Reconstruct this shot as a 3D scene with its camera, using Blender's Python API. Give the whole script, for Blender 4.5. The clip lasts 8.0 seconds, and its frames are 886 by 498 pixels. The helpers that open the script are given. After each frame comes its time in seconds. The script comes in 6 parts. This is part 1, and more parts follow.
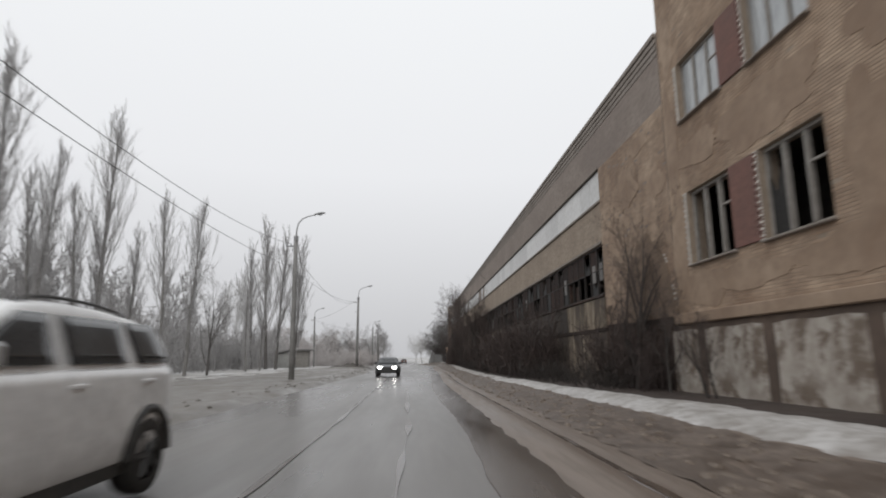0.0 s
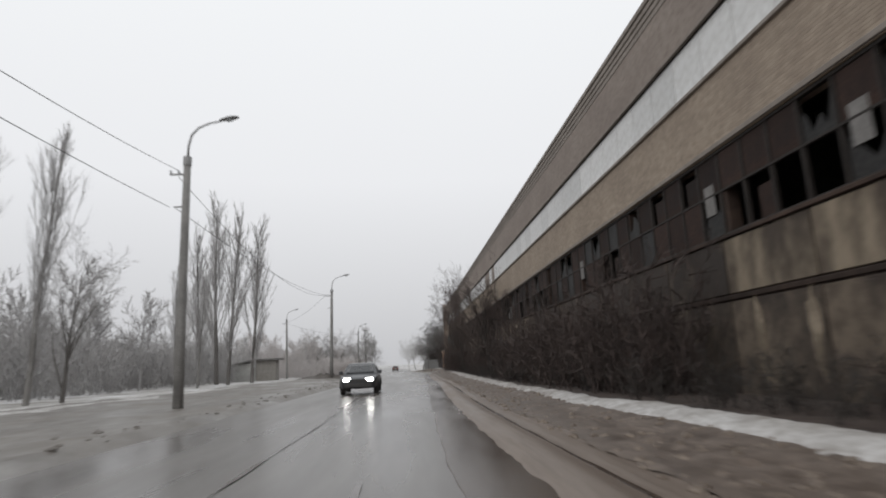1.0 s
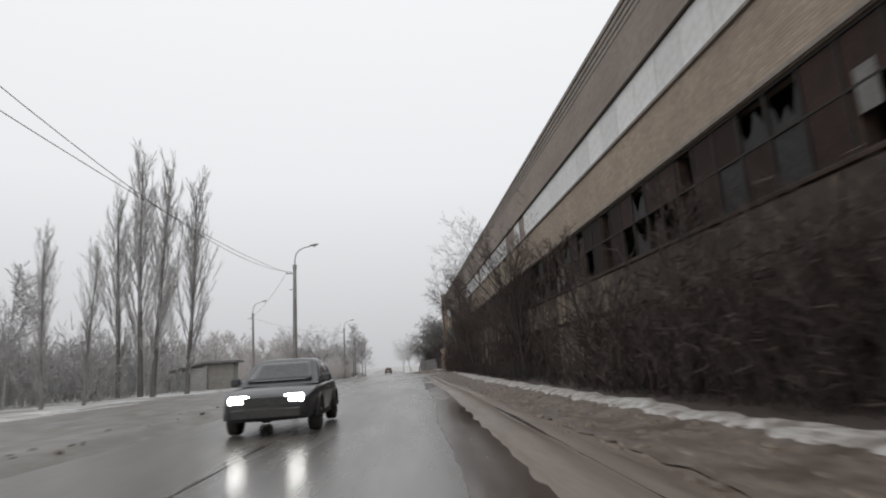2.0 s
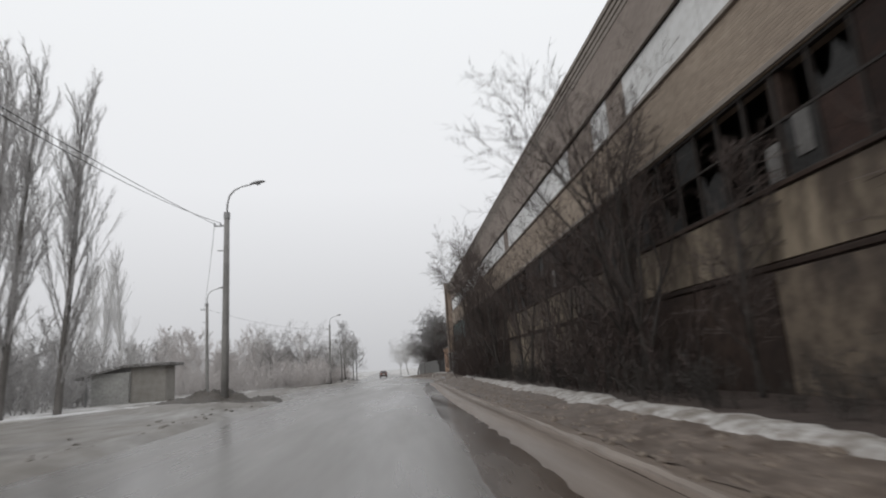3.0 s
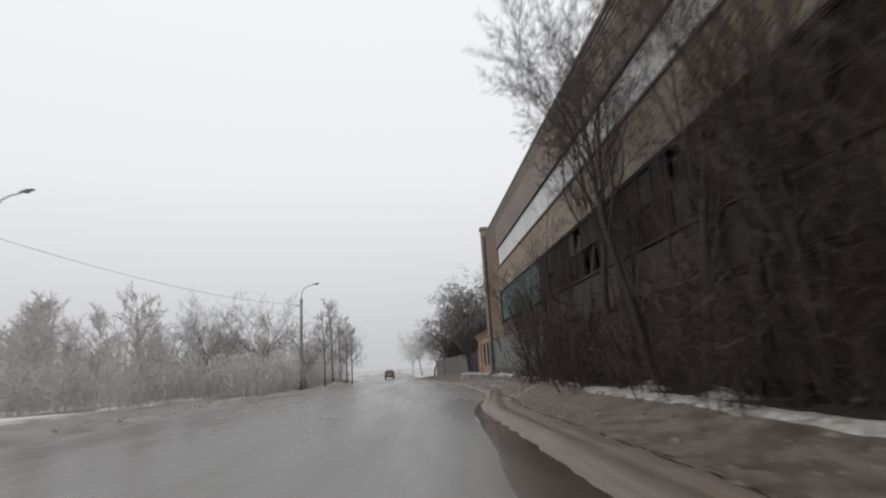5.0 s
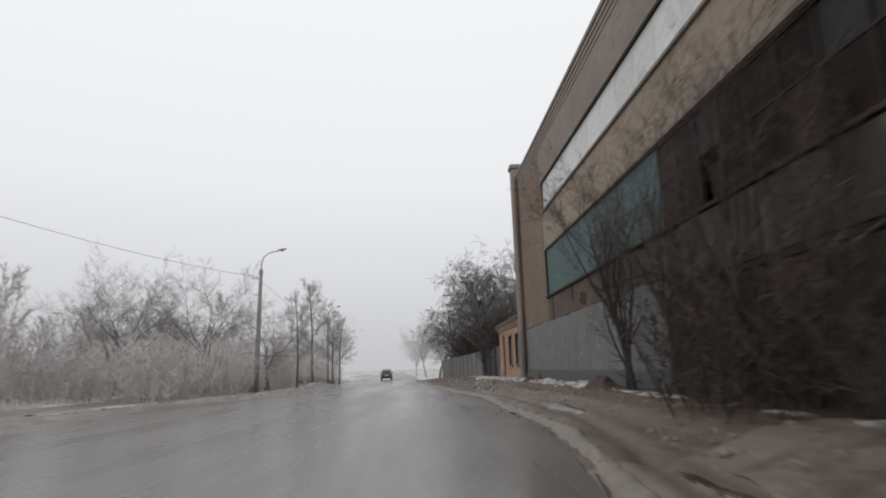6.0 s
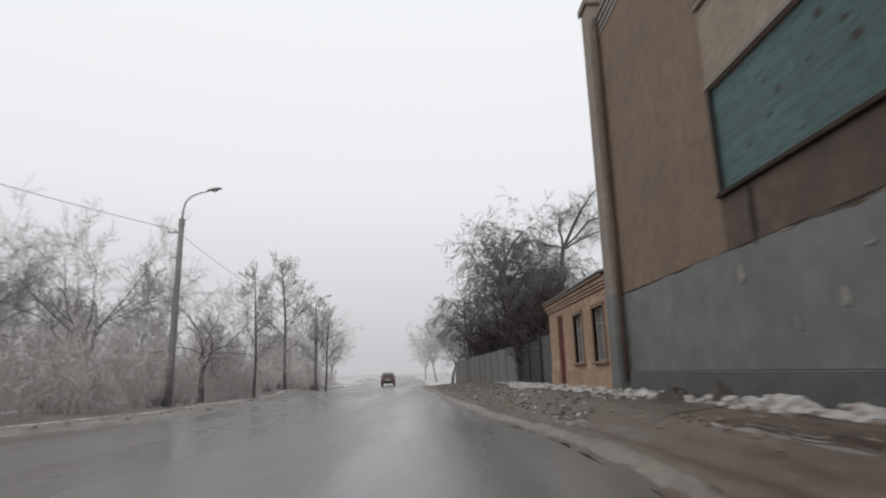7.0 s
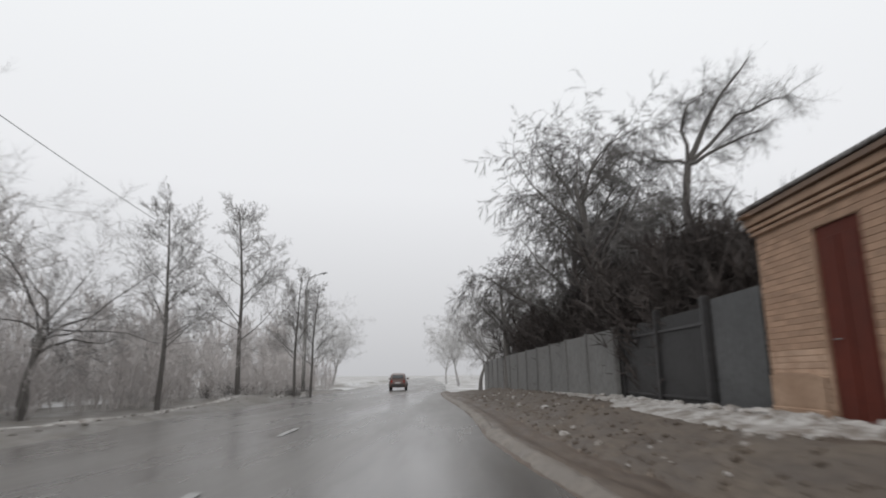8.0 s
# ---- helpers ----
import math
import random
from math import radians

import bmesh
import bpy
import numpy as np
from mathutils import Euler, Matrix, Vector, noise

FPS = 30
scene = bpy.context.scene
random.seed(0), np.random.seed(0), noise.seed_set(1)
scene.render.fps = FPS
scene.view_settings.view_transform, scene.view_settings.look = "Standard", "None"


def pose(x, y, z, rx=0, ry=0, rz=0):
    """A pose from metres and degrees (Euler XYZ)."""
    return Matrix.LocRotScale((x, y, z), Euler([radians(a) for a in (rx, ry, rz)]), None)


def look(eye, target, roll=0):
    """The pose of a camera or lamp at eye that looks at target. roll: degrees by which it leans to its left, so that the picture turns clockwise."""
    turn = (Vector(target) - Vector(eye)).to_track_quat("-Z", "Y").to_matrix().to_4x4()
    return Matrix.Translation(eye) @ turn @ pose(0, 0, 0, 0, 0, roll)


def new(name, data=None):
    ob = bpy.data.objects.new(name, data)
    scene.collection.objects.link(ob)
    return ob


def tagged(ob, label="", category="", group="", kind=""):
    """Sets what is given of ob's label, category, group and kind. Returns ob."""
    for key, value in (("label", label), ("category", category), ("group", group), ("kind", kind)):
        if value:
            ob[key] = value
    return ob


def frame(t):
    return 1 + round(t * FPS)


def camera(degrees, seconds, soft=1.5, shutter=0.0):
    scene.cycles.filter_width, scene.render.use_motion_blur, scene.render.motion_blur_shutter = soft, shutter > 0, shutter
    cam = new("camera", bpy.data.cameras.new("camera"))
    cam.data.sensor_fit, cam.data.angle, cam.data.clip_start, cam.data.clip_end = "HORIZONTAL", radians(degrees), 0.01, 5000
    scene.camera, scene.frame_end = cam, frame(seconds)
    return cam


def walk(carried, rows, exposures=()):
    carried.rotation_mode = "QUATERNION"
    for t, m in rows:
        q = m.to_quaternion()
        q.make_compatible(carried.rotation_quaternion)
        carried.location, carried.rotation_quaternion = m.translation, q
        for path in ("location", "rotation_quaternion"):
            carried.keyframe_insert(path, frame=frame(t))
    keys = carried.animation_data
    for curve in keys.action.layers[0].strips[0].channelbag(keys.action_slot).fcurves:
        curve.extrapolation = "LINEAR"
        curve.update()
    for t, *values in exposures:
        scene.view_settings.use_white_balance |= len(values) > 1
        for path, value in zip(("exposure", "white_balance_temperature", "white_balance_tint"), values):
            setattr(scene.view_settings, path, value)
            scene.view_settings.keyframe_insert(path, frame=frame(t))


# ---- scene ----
cam = camera(74.0, 8.0, soft=1.9, shutter=0.32)
PATH = [
    (0, (-2.381, 1.212, 1.235), (-2.282, 3.177, 1.596), -0.6),
    (0.5, (-2.185, 9.417, 1.188), (-2.08, 11.379, 1.557), -1.5),
    (1, (-2.069, 17.604, 1.095), (-1.936, 19.563, 1.474), -2.6),
    (1.5, (-1.948, 25.824, 0.992), (-1.801, 27.781, 1.373), -3.6),
    (2.8, (-1.615, 47.07, 0.911), (-1.448, 49.025, 1.297), -3.7),
    (3, (-1.581, 50.371, 0.909), (-1.415, 52.326, 1.298), -4.1),
    (3.5, (-1.54, 58.684, 0.905), (-1.382, 60.636, 1.309), -3.7),
    (4, (-1.513, 66.937, 0.864), (-1.372, 68.89, 1.271), -4.5),
    (4.5, (-1.373, 75.118, 0.835), (-1.245, 77.07, 1.25), -3.7),
    (5, (-1.123, 83.185, 0.801), (-1.005, 85.143, 1.191), -3.7),
    (5.2, (-0.989, 86.389, 0.791), (-0.874, 88.347, 1.182), -2.3),
    (6.3, (-0.221, 103.975, 0.624), (-0.144, 105.933, 1.023), -1.8),
    (6.5, (-0.146, 107.123, 0.613), (-0.076, 109.082, 1.01), -1.7),
    (7, (-0.11, 114.896, 0.581), (-0.062, 116.853, 0.992), -1.8),
    (7.5, (-0.164, 122.829, 0.516), (-0.14, 124.786, 0.929), -1.1),
    (8, (-0.305, 130.951, 0.575), (-0.332, 132.907, 0.995), -0.5),
]
walk(cam, [(t, look(e, p, r)) for t, e, p, r in PATH])

# ---- world, sky and sun (overcast, foggy winter day) ----
world = bpy.data.worlds.new("overcast_sky")
scene.world = world
world.use_nodes = True
wn, wl = world.node_tree.nodes, world.node_tree.links
wn.clear()
w_out = wn.new("ShaderNodeOutputWorld")
w_bg = wn.new("ShaderNodeBackground")
w_sky = wn.new("ShaderNodeTexSky")
w_sky.sky_type = "NISHITA"
w_sky.sun_disc = False
w_sky.sun_elevation = radians(38)
w_sky.sun_rotation = radians(200)
w_sky.air_density, w_sky.dust_density = 1.0, 6.0
w_hsv = wn.new("ShaderNodeHueSaturation")
w_hsv.inputs["Saturation"].default_value = 0.12
w_hsv.inputs["Value"].default_value = 0.10
w_co = wn.new("ShaderNodeTexCoord")
w_sep = wn.new("ShaderNodeSeparateXYZ")
w_ramp = wn.new("ShaderNodeValToRGB")
for pos, col in ((0.0, (0.575, 0.58, 0.60)), (0.06, (0.635, 0.64, 0.66)), (0.30, (0.865, 0.875, 0.90)), (0.65, (0.96, 0.98, 1.0))):
    e = w_ramp.color_ramp.elements
    el_ = e[0] if pos == 0.0 else (e[1] if pos == 0.06 else e.new(pos))
    el_.position, el_.color = pos, (*col, 1)
w_mix = wn.new("ShaderNodeMix")
w_mix.data_type = "RGBA"
w_mix.inputs[0].default_value = 0.06
wl.new(w_co.outputs["Generated"], w_sep.inputs[0])
wl.new(w_sep.outputs["Z"], w_ramp.inputs[0])
wl.new(w_sky.outputs[0], w_hsv.inputs["Color"])
wl.new(w_ramp.outputs[0], w_mix.inputs[6])
wl.new(w_hsv.outputs[0], w_mix.inputs[7])
wl.new(w_mix.outputs[2], w_bg.inputs[0])
wl.new(w_bg.outputs[0], w_out.inputs[0])
w_bg.inputs[1].default_value = 1.0

sun = new("sun", bpy.data.lights.new("sun", "SUN"))
sun.data.energy, sun.data.angle, sun.data.color = 0.5, radians(40), (1.0, 0.97, 0.93)
sun.matrix_world = look((-40, -30, 60), (0, 60, 0))


# ---- materials ----
def mat(name, cols, rough=(0.6, 0.9), scale=1.0, fine=18.0, bump=0.2, metal=0.0, stretch=(1, 1, 1), vary=0.0, island=0.0, edges=(0.35, 0.65), spec=0.5, coat=0.0):
    """Two scales of noise between three colours, with relief and uneven gloss."""
    m = bpy.data.materials.new(name)
    m.use_nodes = True
    nt = m.node_tree
    n, l = nt.nodes, nt.links
    b = n["Principled BSDF"]
    co = n.new("ShaderNodeTexCoord")
    mp = n.new("ShaderNodeMapping")
    mp.inputs["Scale"].default_value = stretch
    l.new(co.outputs["Object"], mp.inputs[0])
    big, small = n.new("ShaderNodeTexNoise"), n.new("ShaderNodeTexNoise")
    for t, s, d in ((big, scale, 5), (small, fine, 7)):
        t.inputs["Scale"].default_value, t.inputs["Detail"].default_value, t.inputs["Roughness"].default_value = s, d, 0.62
        l.new(mp.outputs[0], t.inputs["Vector"])
    r1 = n.new("ShaderNodeValToRGB")
    r1.color_ramp.elements[0].position, r1.color_ramp.elements[1].position = edges
    r1.color_ramp.elements[0].color, r1.color_ramp.elements[1].color = (*cols[0], 1), (*cols[1], 1)
    l.new(big.outputs["Fac"], r1.inputs[0])
    mr = n.new("ShaderNodeMapRange")
    mr.inputs["From Min"].default_value, mr.inputs["From Max"].default_value = 0.42, 0.72
    mr.inputs["To Min"].default_value, mr.inputs["To Max"].default_value = 0.0, 0.75
    l.new(small.outputs["Fac"], mr.inputs[0])
    mx = n.new("ShaderNodeMix")
    mx.data_type = "RGBA"
    l.new(mr.outputs[0], mx.inputs[0])
    l.new(r1.outputs[0], mx.inputs[6])
    mx.inputs[7].default_value = (*cols[2], 1)
    colour = mx.outputs[2]
    if vary or island:
        h = n.new("ShaderNodeHueSaturation")
        src = n.new("ShaderNodeObjectInfo").outputs["Random"] if vary else n.new("ShaderNodeNewGeometry").outputs["Random Per Island"]
        amount = vary or island
        vr = n.new("ShaderNodeMapRange")
        vr.inputs["To Min"].default_value, vr.inputs["To Max"].default_value = 1 - amount, 1 + amount
        l.new(src, vr.inputs[0])
        l.new(vr.outputs[0], h.inputs["Value"])
        l.new(colour, h.inputs["Color"])
        colour = h.outputs[0]
    l.new(colour, b.inputs["Base Color"])
    rr = n.new("ShaderNodeMapRange")
    rr.inputs["From Min"].default_value, rr.inputs["From Max"].default_value = 0.3, 0.7
    rr.inputs["To Min"].default_value, rr.inputs["To Max"].default_value = rough
    l.new(big.outputs["Fac"], rr.inputs[0])
    l.new(rr.outputs[0], b.inputs["Roughness"])
    b.inputs["Metallic"].default_value = metal
    b.inputs["Specular IOR Level"].default_value = spec
    b.inputs["Coat Weight"].default_value = coat
    b.inputs["Coat Roughness"].default_value = 0.08
    if bump:
        bp = n.new("ShaderNodeBump")
        bp.inputs["Strength"].default_value, bp.inputs["Distance"].default_value = bump, 0.02
        l.new(small.outputs["Fac"], bp.inputs["Height"])
        l.new(bp.outputs[0], b.inputs["Normal"])
    return m


def glow(name, colour, strength):
    m = bpy.data.materials.new(name)
    m.use_nodes = True
    b = m.node_tree.nodes["Principled BSDF"]
    b.inputs["Base Color"].default_value = (*colour, 1)
    b.inputs["Emission Color"].default_value, b.inputs["Emission Strength"].default_value = (*colour, 1), strength
    return m


M_ROAD = mat("wet_asphalt", [(0.085, 0.077, 0.07), (0.125, 0.114, 0.104), (0.14, 0.127, 0.115)], (0.16, 0.43), 0.30, 3.0, 0.018, stretch=(1.3, 0.14, 1), edges=(0.3, 0.7), spec=0.6)
M_PUDDLE = mat("gutter_water", [(0.062, 0.045, 0.035), (0.085, 0.063, 0.049), (0.052, 0.039, 0.031)], (0.10, 0.32), 0.6, 6, 0.05, stretch=(1.5, 0.2, 1), spec=0.5)
M_SLUSH = mat("brown_slush", [(0.142, 0.109, 0.087), (0.212, 0.171, 0.142), (0.115, 0.087, 0.068)], (0.35, 0.7), 0.8, 5, 0.35, stretch=(1.9, 0.12, 1), edges=(0.3, 0.7))
M_MUD = mat("wet_brown_mud", [(0.06, 0.04, 0.028), (0.105, 0.074, 0.053), (0.155, 0.119, 0.089)], (0.36, 0.75), 0.7, 4, 0.6, stretch=(1.4, 0.4, 1))
M_RIDGE = mat("dirty_ploughed_slush", [(0.13, 0.107, 0.087), (0.25, 0.22, 0.19), (0.09, 0.073, 0.06)], (0.4, 0.8), 1.2, 6, 0.7)
M_SLUSHPALE = mat("pale_churned_slush", [(0.17, 0.137, 0.112), (0.25, 0.21, 0.18), (0.14, 0.11, 0.089)], (0.35, 0.75), 1.4, 5, 0.5, stretch=(1.5, 0.3, 1))
M_CHURN = mat("churned_dirty_slush", [(0.08, 0.058, 0.044), (0.18, 0.143, 0.118), (0.06, 0.044, 0.034)], (0.4, 0.8), 2.2, 9, 0.8, stretch=(1, 0.6, 1), edges=(0.36, 0.64))
M_BERM = mat("ploughed_snow_and_mud", [(0.07, 0.051, 0.037), (0.138, 0.11, 0.085), (0.052, 0.037, 0.027)], (0.45, 0.85), 1.6, 8, 0.7, stretch=(1.3, 0.4, 1), edges=(0.32, 0.66))
M_CLOD = mat("dirty_ice", [(0.125, 0.094, 0.07), (0.25, 0.205, 0.165), (0.075, 0.056, 0.042)], (0.4, 0.8), 3.0, 14, 0.6)
M_SNOW = mat("old_snow", [(0.29, 0.27, 0.25), (0.56, 0.55, 0.54), (0.20, 0.175, 0.152)], (0.5, 0.8), 1.6, 6, 0.7, edges=(0.30, 0.58))
M_SNOWHEAP = mat("trodden_snow", [(0.19, 0.162, 0.136), (0.52, 0.505, 0.49), (0.14, 0.115, 0.093)], (0.5, 0.8), 3.2, 11, 0.8, edges=(0.38, 0.58))
M_FIELD = mat("snowy_field", [(0.20, 0.185, 0.165), (0.66, 0.66, 0.67), (0.34, 0.32, 0.29)], (0.6, 0.9), 0.22, 3.5, 0.4, edges=(0.38, 0.60))
M_VERGE = mat("muddy_verge", [(0.10, 0.088, 0.076), (0.165, 0.149, 0.132), (0.27, 0.255, 0.24)], (0.3, 0.75), 0.5, 1.7, 0.5, stretch=(1, 0.45, 1))
# Wet soil and litter, with shade along the wall put into the tone.
M_EARTH = mat("dark_earth", [(0.0242, 0.0165, 0.0136), (0.0528, 0.0369, 0.0301), (0.0825, 0.0601, 0.0504)], (0.6, 0.9), 1.2, 5, 0.7)
M_GRAVEL = mat("wet_gravel", [(0.072, 0.063, 0.055), (0.12, 0.107, 0.096), (0.05, 0.043, 0.037)], (0.6, 0.9), 1.5, 9, 0.8)
M_KERB = mat("worn_concrete_kerb", [(0.24, 0.225, 0.205), (0.34, 0.325, 0.30), (0.16, 0.145, 0.13)], (0.6, 0.9), 2, 20, 0.4)
M_PLASTER = mat("stained_taupe_plaster", [(0.215, 0.175, 0.15), (0.30, 0.255, 0.22), (0.17, 0.135, 0.115)], (0.75, 0.95), 0.5, 5, 0.35, stretch=(1, 0.6, 1.4))
M_BAND = mat("beige_brick_band", [(0.28, 0.225, 0.175), (0.37, 0.305, 0.24), (0.23, 0.18, 0.14)], (0.75, 0.95), 0.6, 6, 0.4, island=0.10)
# Grimy concrete; the colour is lowered further for dim light.
M_LOW = mat("grime_shade_concrete", [(0.0264, 0.017, 0.0131), (0.0682, 0.0456, 0.0359), (0.0187, 0.0126, 0.0102)], (0.75, 0.95), 0.45, 4, 0.4, vary=0.25, spec=0.3)
M_LOW2 = mat("patched_concrete", [(0.042, 0.030, 0.023), (0.145, 0.114, 0.085), (0.037, 0.028, 0.022)], (0.7, 0.95), 0.5, 3, 0.4, vary=0.25, edges=(0.44, 0.58))
M_TAN = mat("dirty_tan_concrete", [(0.058, 0.042, 0.03), (0.26, 0.212, 0.155), (0.05, 0.036, 0.026)], (0.7, 0.95), 0.7, 2.2, 0.4, stretch=(1, 1, 0.5), vary=0.18, edges=(0.42, 0.60))
M_TANPALE = mat("pale_tan_plaster", [(0.15, 0.118, 0.084), (0.34, 0.28, 0.208), (0.10, 0.077, 0.055)], (0.75, 0.95), 1.1, 4, 0.4, edges=(0.38, 0.60))
M_RUST = mat("rust_brown_plaster", [(0.085, 0.060, 0.046), (0.135, 0.097, 0.075), (0.062, 0.046, 0.037)], (0.75, 0.95), 0.9, 4, 0.4, edges=(0.38, 0.62))
M_END = mat("ochre_brown_plaster", [(0.168, 0.117, 0.081), (0.24, 0.172, 0.123), (0.125, 0.088, 0.063)], (0.75, 0.95), 0.5, 4, 0.35)
M_GREY = mat("grey_wall_paint", [(0.13, 0.131, 0.127), (0.215, 0.218, 0.213), (0.098, 0.096, 0.092)], (0.5, 0.8), 0.33, 1.4, 0.25)
M_GREYDK = mat("dark_grey_plinth", [(0.085, 0.088, 0.09), (0.13, 0.13, 0.13), (0.06, 0.06, 0.058)], (0.6, 0.9), 0.8, 6, 0.3)
M_TEAL = mat("peeling_teal_paint", [(0.045, 0.085, 0.085), (0.09, 0.16, 0.156), (0.03, 0.047, 0.047)], (0.5, 0.85), 0.9, 5, 0.4, stretch=(1, 0.35, 2.2), vary=0.12)
M_WHITE = mat("white_strip_panel", [(0.60, 0.60, 0.59), (0.74, 0.745, 0.74), (0.45, 0.44, 0.42)], (0.4, 0.65), 0.8, 6, 0.15, vary=0.10)
M_CORN = mat("concrete_cornice", [(0.215, 0.185, 0.16), (0.29, 0.255, 0.225), (0.16, 0.135, 0.115)], (0.75, 0.95), 0.8, 8, 0.4)
M_MORTAR = mat("mortar", [(0.26, 0.205, 0.157), (0.35, 0.285, 0.222), (0.21, 0.165, 0.125)], (0.8, 0.95), 0.6, 6, 0.4)
M_OCHRE = mat("ochre_brick", [(0.255, 0.172, 0.116), (0.45, 0.34, 0.248), (0.23, 0.163, 0.117)], (0.75, 0.95), 0.38, 1.6, 0.35, island=0.13, edges=(0.40, 0.60))
M_OCHRER = mat("ochre_plaster", [(0.235, 0.16, 0.109), (0.385, 0.29, 0.212), (0.21, 0.148, 0.106)], (0.75, 0.95), 0.5, 2.6, 0.5, edges=(0.35, 0.65))
M_PALEBR = mat("whitewashed_brick", [(0.52, 0.48, 0.43), (0.66, 0.62, 0.57), (0.36, 0.31, 0.26)], (0.7, 0.9), 2.0, 16, 0.35, vary=0.12)
M_WHITEWASH = mat("flaking_whitewash", [(0.155, 0.118, 0.09), (0.43, 0.39, 0.345), (0.195, 0.155, 0.122)], (0.7, 0.95), 1.5, 2.2, 0.5, edges=(0.41, 0.52))
M_REDPANEL = mat("red_brown_panel", [(0.15, 0.075, 0.06), (0.21, 0.105, 0.085), (0.11, 0.06, 0.05)], (0.7, 0.9), 1.2, 9, 0.3)
M_FRAME = mat("weathered_window_wood", [(0.22, 0.20, 0.18), (0.34, 0.32, 0.295), (0.13, 0.115, 0.10)], (0.6, 0.9), 3, 20, 0.3, stretch=(1, 1, 0.3))
M_DARKFR = mat("dark_window_steel", [(0.02, 0.016, 0.014), (0.04, 0.033, 0.029), (0.014, 0.012, 0.011)], (0.6, 0.85), 3, 20, 0.3, spec=0.3)
# Reddish boarding, its colour darkened for the low light at the windows.
M_BOARD = mat("shade_dark_boarding", [(0.0187, 0.0107, 0.0087), (0.0462, 0.0272, 0.0213), (0.0121, 0.0078, 0.0068)], (0.75, 0.95), 2, 14, 0.3, vary=0.45, spec=0.25)
M_RAG = mat("grey_sheeting", [(0.10, 0.094, 0.088), (0.19, 0.182, 0.174), (0.07, 0.065, 0.06)], (0.5, 0.8), 2, 12, 0.2, vary=0.4)
# Near-black colour that stands in for indoor shade.
M_INSIDE = mat("shade_dark_inside", [(0.035, 0.030, 0.027), (0.06, 0.052, 0.046), (0.025, 0.022, 0.02)], (0.8, 0.95), 0.6, 4, 0.2)
M_PANE = mat("dusty_glass", [(0.020, 0.020, 0.020), (0.038, 0.037, 0.036), (0.055, 0.052, 0.05)], (0.5, 0.8), 1.5, 12, 0.02, spec=0.15)
M_PALEPANE = mat("curtained_glass", [(0.36, 0.38, 0.39), (0.52, 0.54, 0.55), (0.20, 0.21, 0.22)], (0.10, 0.3), 1.2, 5, 0.02, stretch=(1, 2.2, 0.4), spec=0.6)
M_HBRICK = mat("salmon_brick", [(0.335, 0.208, 0.136), (0.51, 0.36, 0.262), (0.26, 0.158, 0.104)], (0.7, 0.92), 0.8, 3.0, 0.45, vary=0.15)
M_HBRICKS = mat("salmon_brick_field", [(0.335, 0.208, 0.136), (0.51, 0.36, 0.262), (0.26, 0.158, 0.104)], (0.7, 0.92), 0.8, 3.0, 0.45, island=0.15)
M_HMORTAR = mat("sandy_mortar", [(0.32, 0.205, 0.135), (0.44, 0.305, 0.215), (0.24, 0.155, 0.103)], (0.8, 0.95), 1.2, 12, 0.35)
M_SLATE = mat("old_corrugated_roofing", [(0.085, 0.078, 0.072), (0.15, 0.14, 0.13), (0.42, 0.42, 0.42)], (0.6, 0.9), 1.6, 6, 0.3)
M_DOOR = mat("red_brown_door_paint", [(0.095, 0.020, 0.0115), (0.125, 0.027, 0.016), (0.065, 0.016, 0.010)], (0.6, 0.82), 2, 14, 0.2, stretch=(1, 1, 0.4), spec=0.25)
M_OLDWOOD = mat("brown_window_wood", [(0.15, 0.095, 0.065), (0.22, 0.145, 0.10), (0.10, 0.065, 0.048)], (0.5, 0.8), 3, 22, 0.3, stretch=(1, 1, 0.3))
M_SHEET = mat("grey_sheet_fence", [(0.08, 0.082, 0.084), (0.118, 0.12, 0.122), (0.06, 0.06, 0.061)], (0.35, 0.6), 0.8, 8, 0.1, metal=0.3, vary=0.1)
M_GATE = mat("dark_gate_paint", [(0.032, 0.031, 0.032), (0.05, 0.049, 0.05), (0.023, 0.022, 0.022)], (0.35, 0.6), 0.8, 8, 0.1, metal=0.2, vary=0.1)
M_LIGHTSHEET = mat("pale_concrete_fence", [(0.14, 0.138, 0.134), (0.2, 0.198, 0.193), (0.105, 0.102, 0.097)], (0.6, 0.85), 0.8, 5, 0.35, vary=0.08)
M_POLE = mat("lamp_post_concrete", [(0.20, 0.195, 0.188), (0.30, 0.292, 0.28), (0.14, 0.135, 0.13)], (0.6, 0.9), 1.8, 20, 0.35)
M_STEEL = mat("painted_steel", [(0.22, 0.22, 0.22), (0.32, 0.32, 0.32), (0.15, 0.15, 0.15)], (0.35, 0.6), 3, 20, 0.1, metal=0.4)
M_WIRE = mat("black_cable", [(0.06, 0.06, 0.06), (0.09, 0.09, 0.09), (0.05, 0.05, 0.05)], (0.6, 0.85), 0.3, 1.0, 0.0)
M_BARK = mat("wet_bark", [(0.055, 0.046, 0.040), (0.11, 0.095, 0.085), (0.035, 0.030, 0.026)], (0.6, 0.9), 1.5, 14, 0.7, stretch=(1, 1, 0.25))
M_POPBARK = mat("poplar_bark", [(0.20, 0.19, 0.18), (0.32, 0.31, 0.298), (0.135, 0.127, 0.119)], (0.6, 0.9), 1.0, 10, 0.7, stretch=(1, 1, 0.25))
M_TWIG = mat("bare_twigs", [(0.0605, 0.0446, 0.0388), (0.11, 0.0834, 0.0737), (0.0418, 0.031, 0.0272)], (0.6, 0.9), 1.0, 8, 0.0)
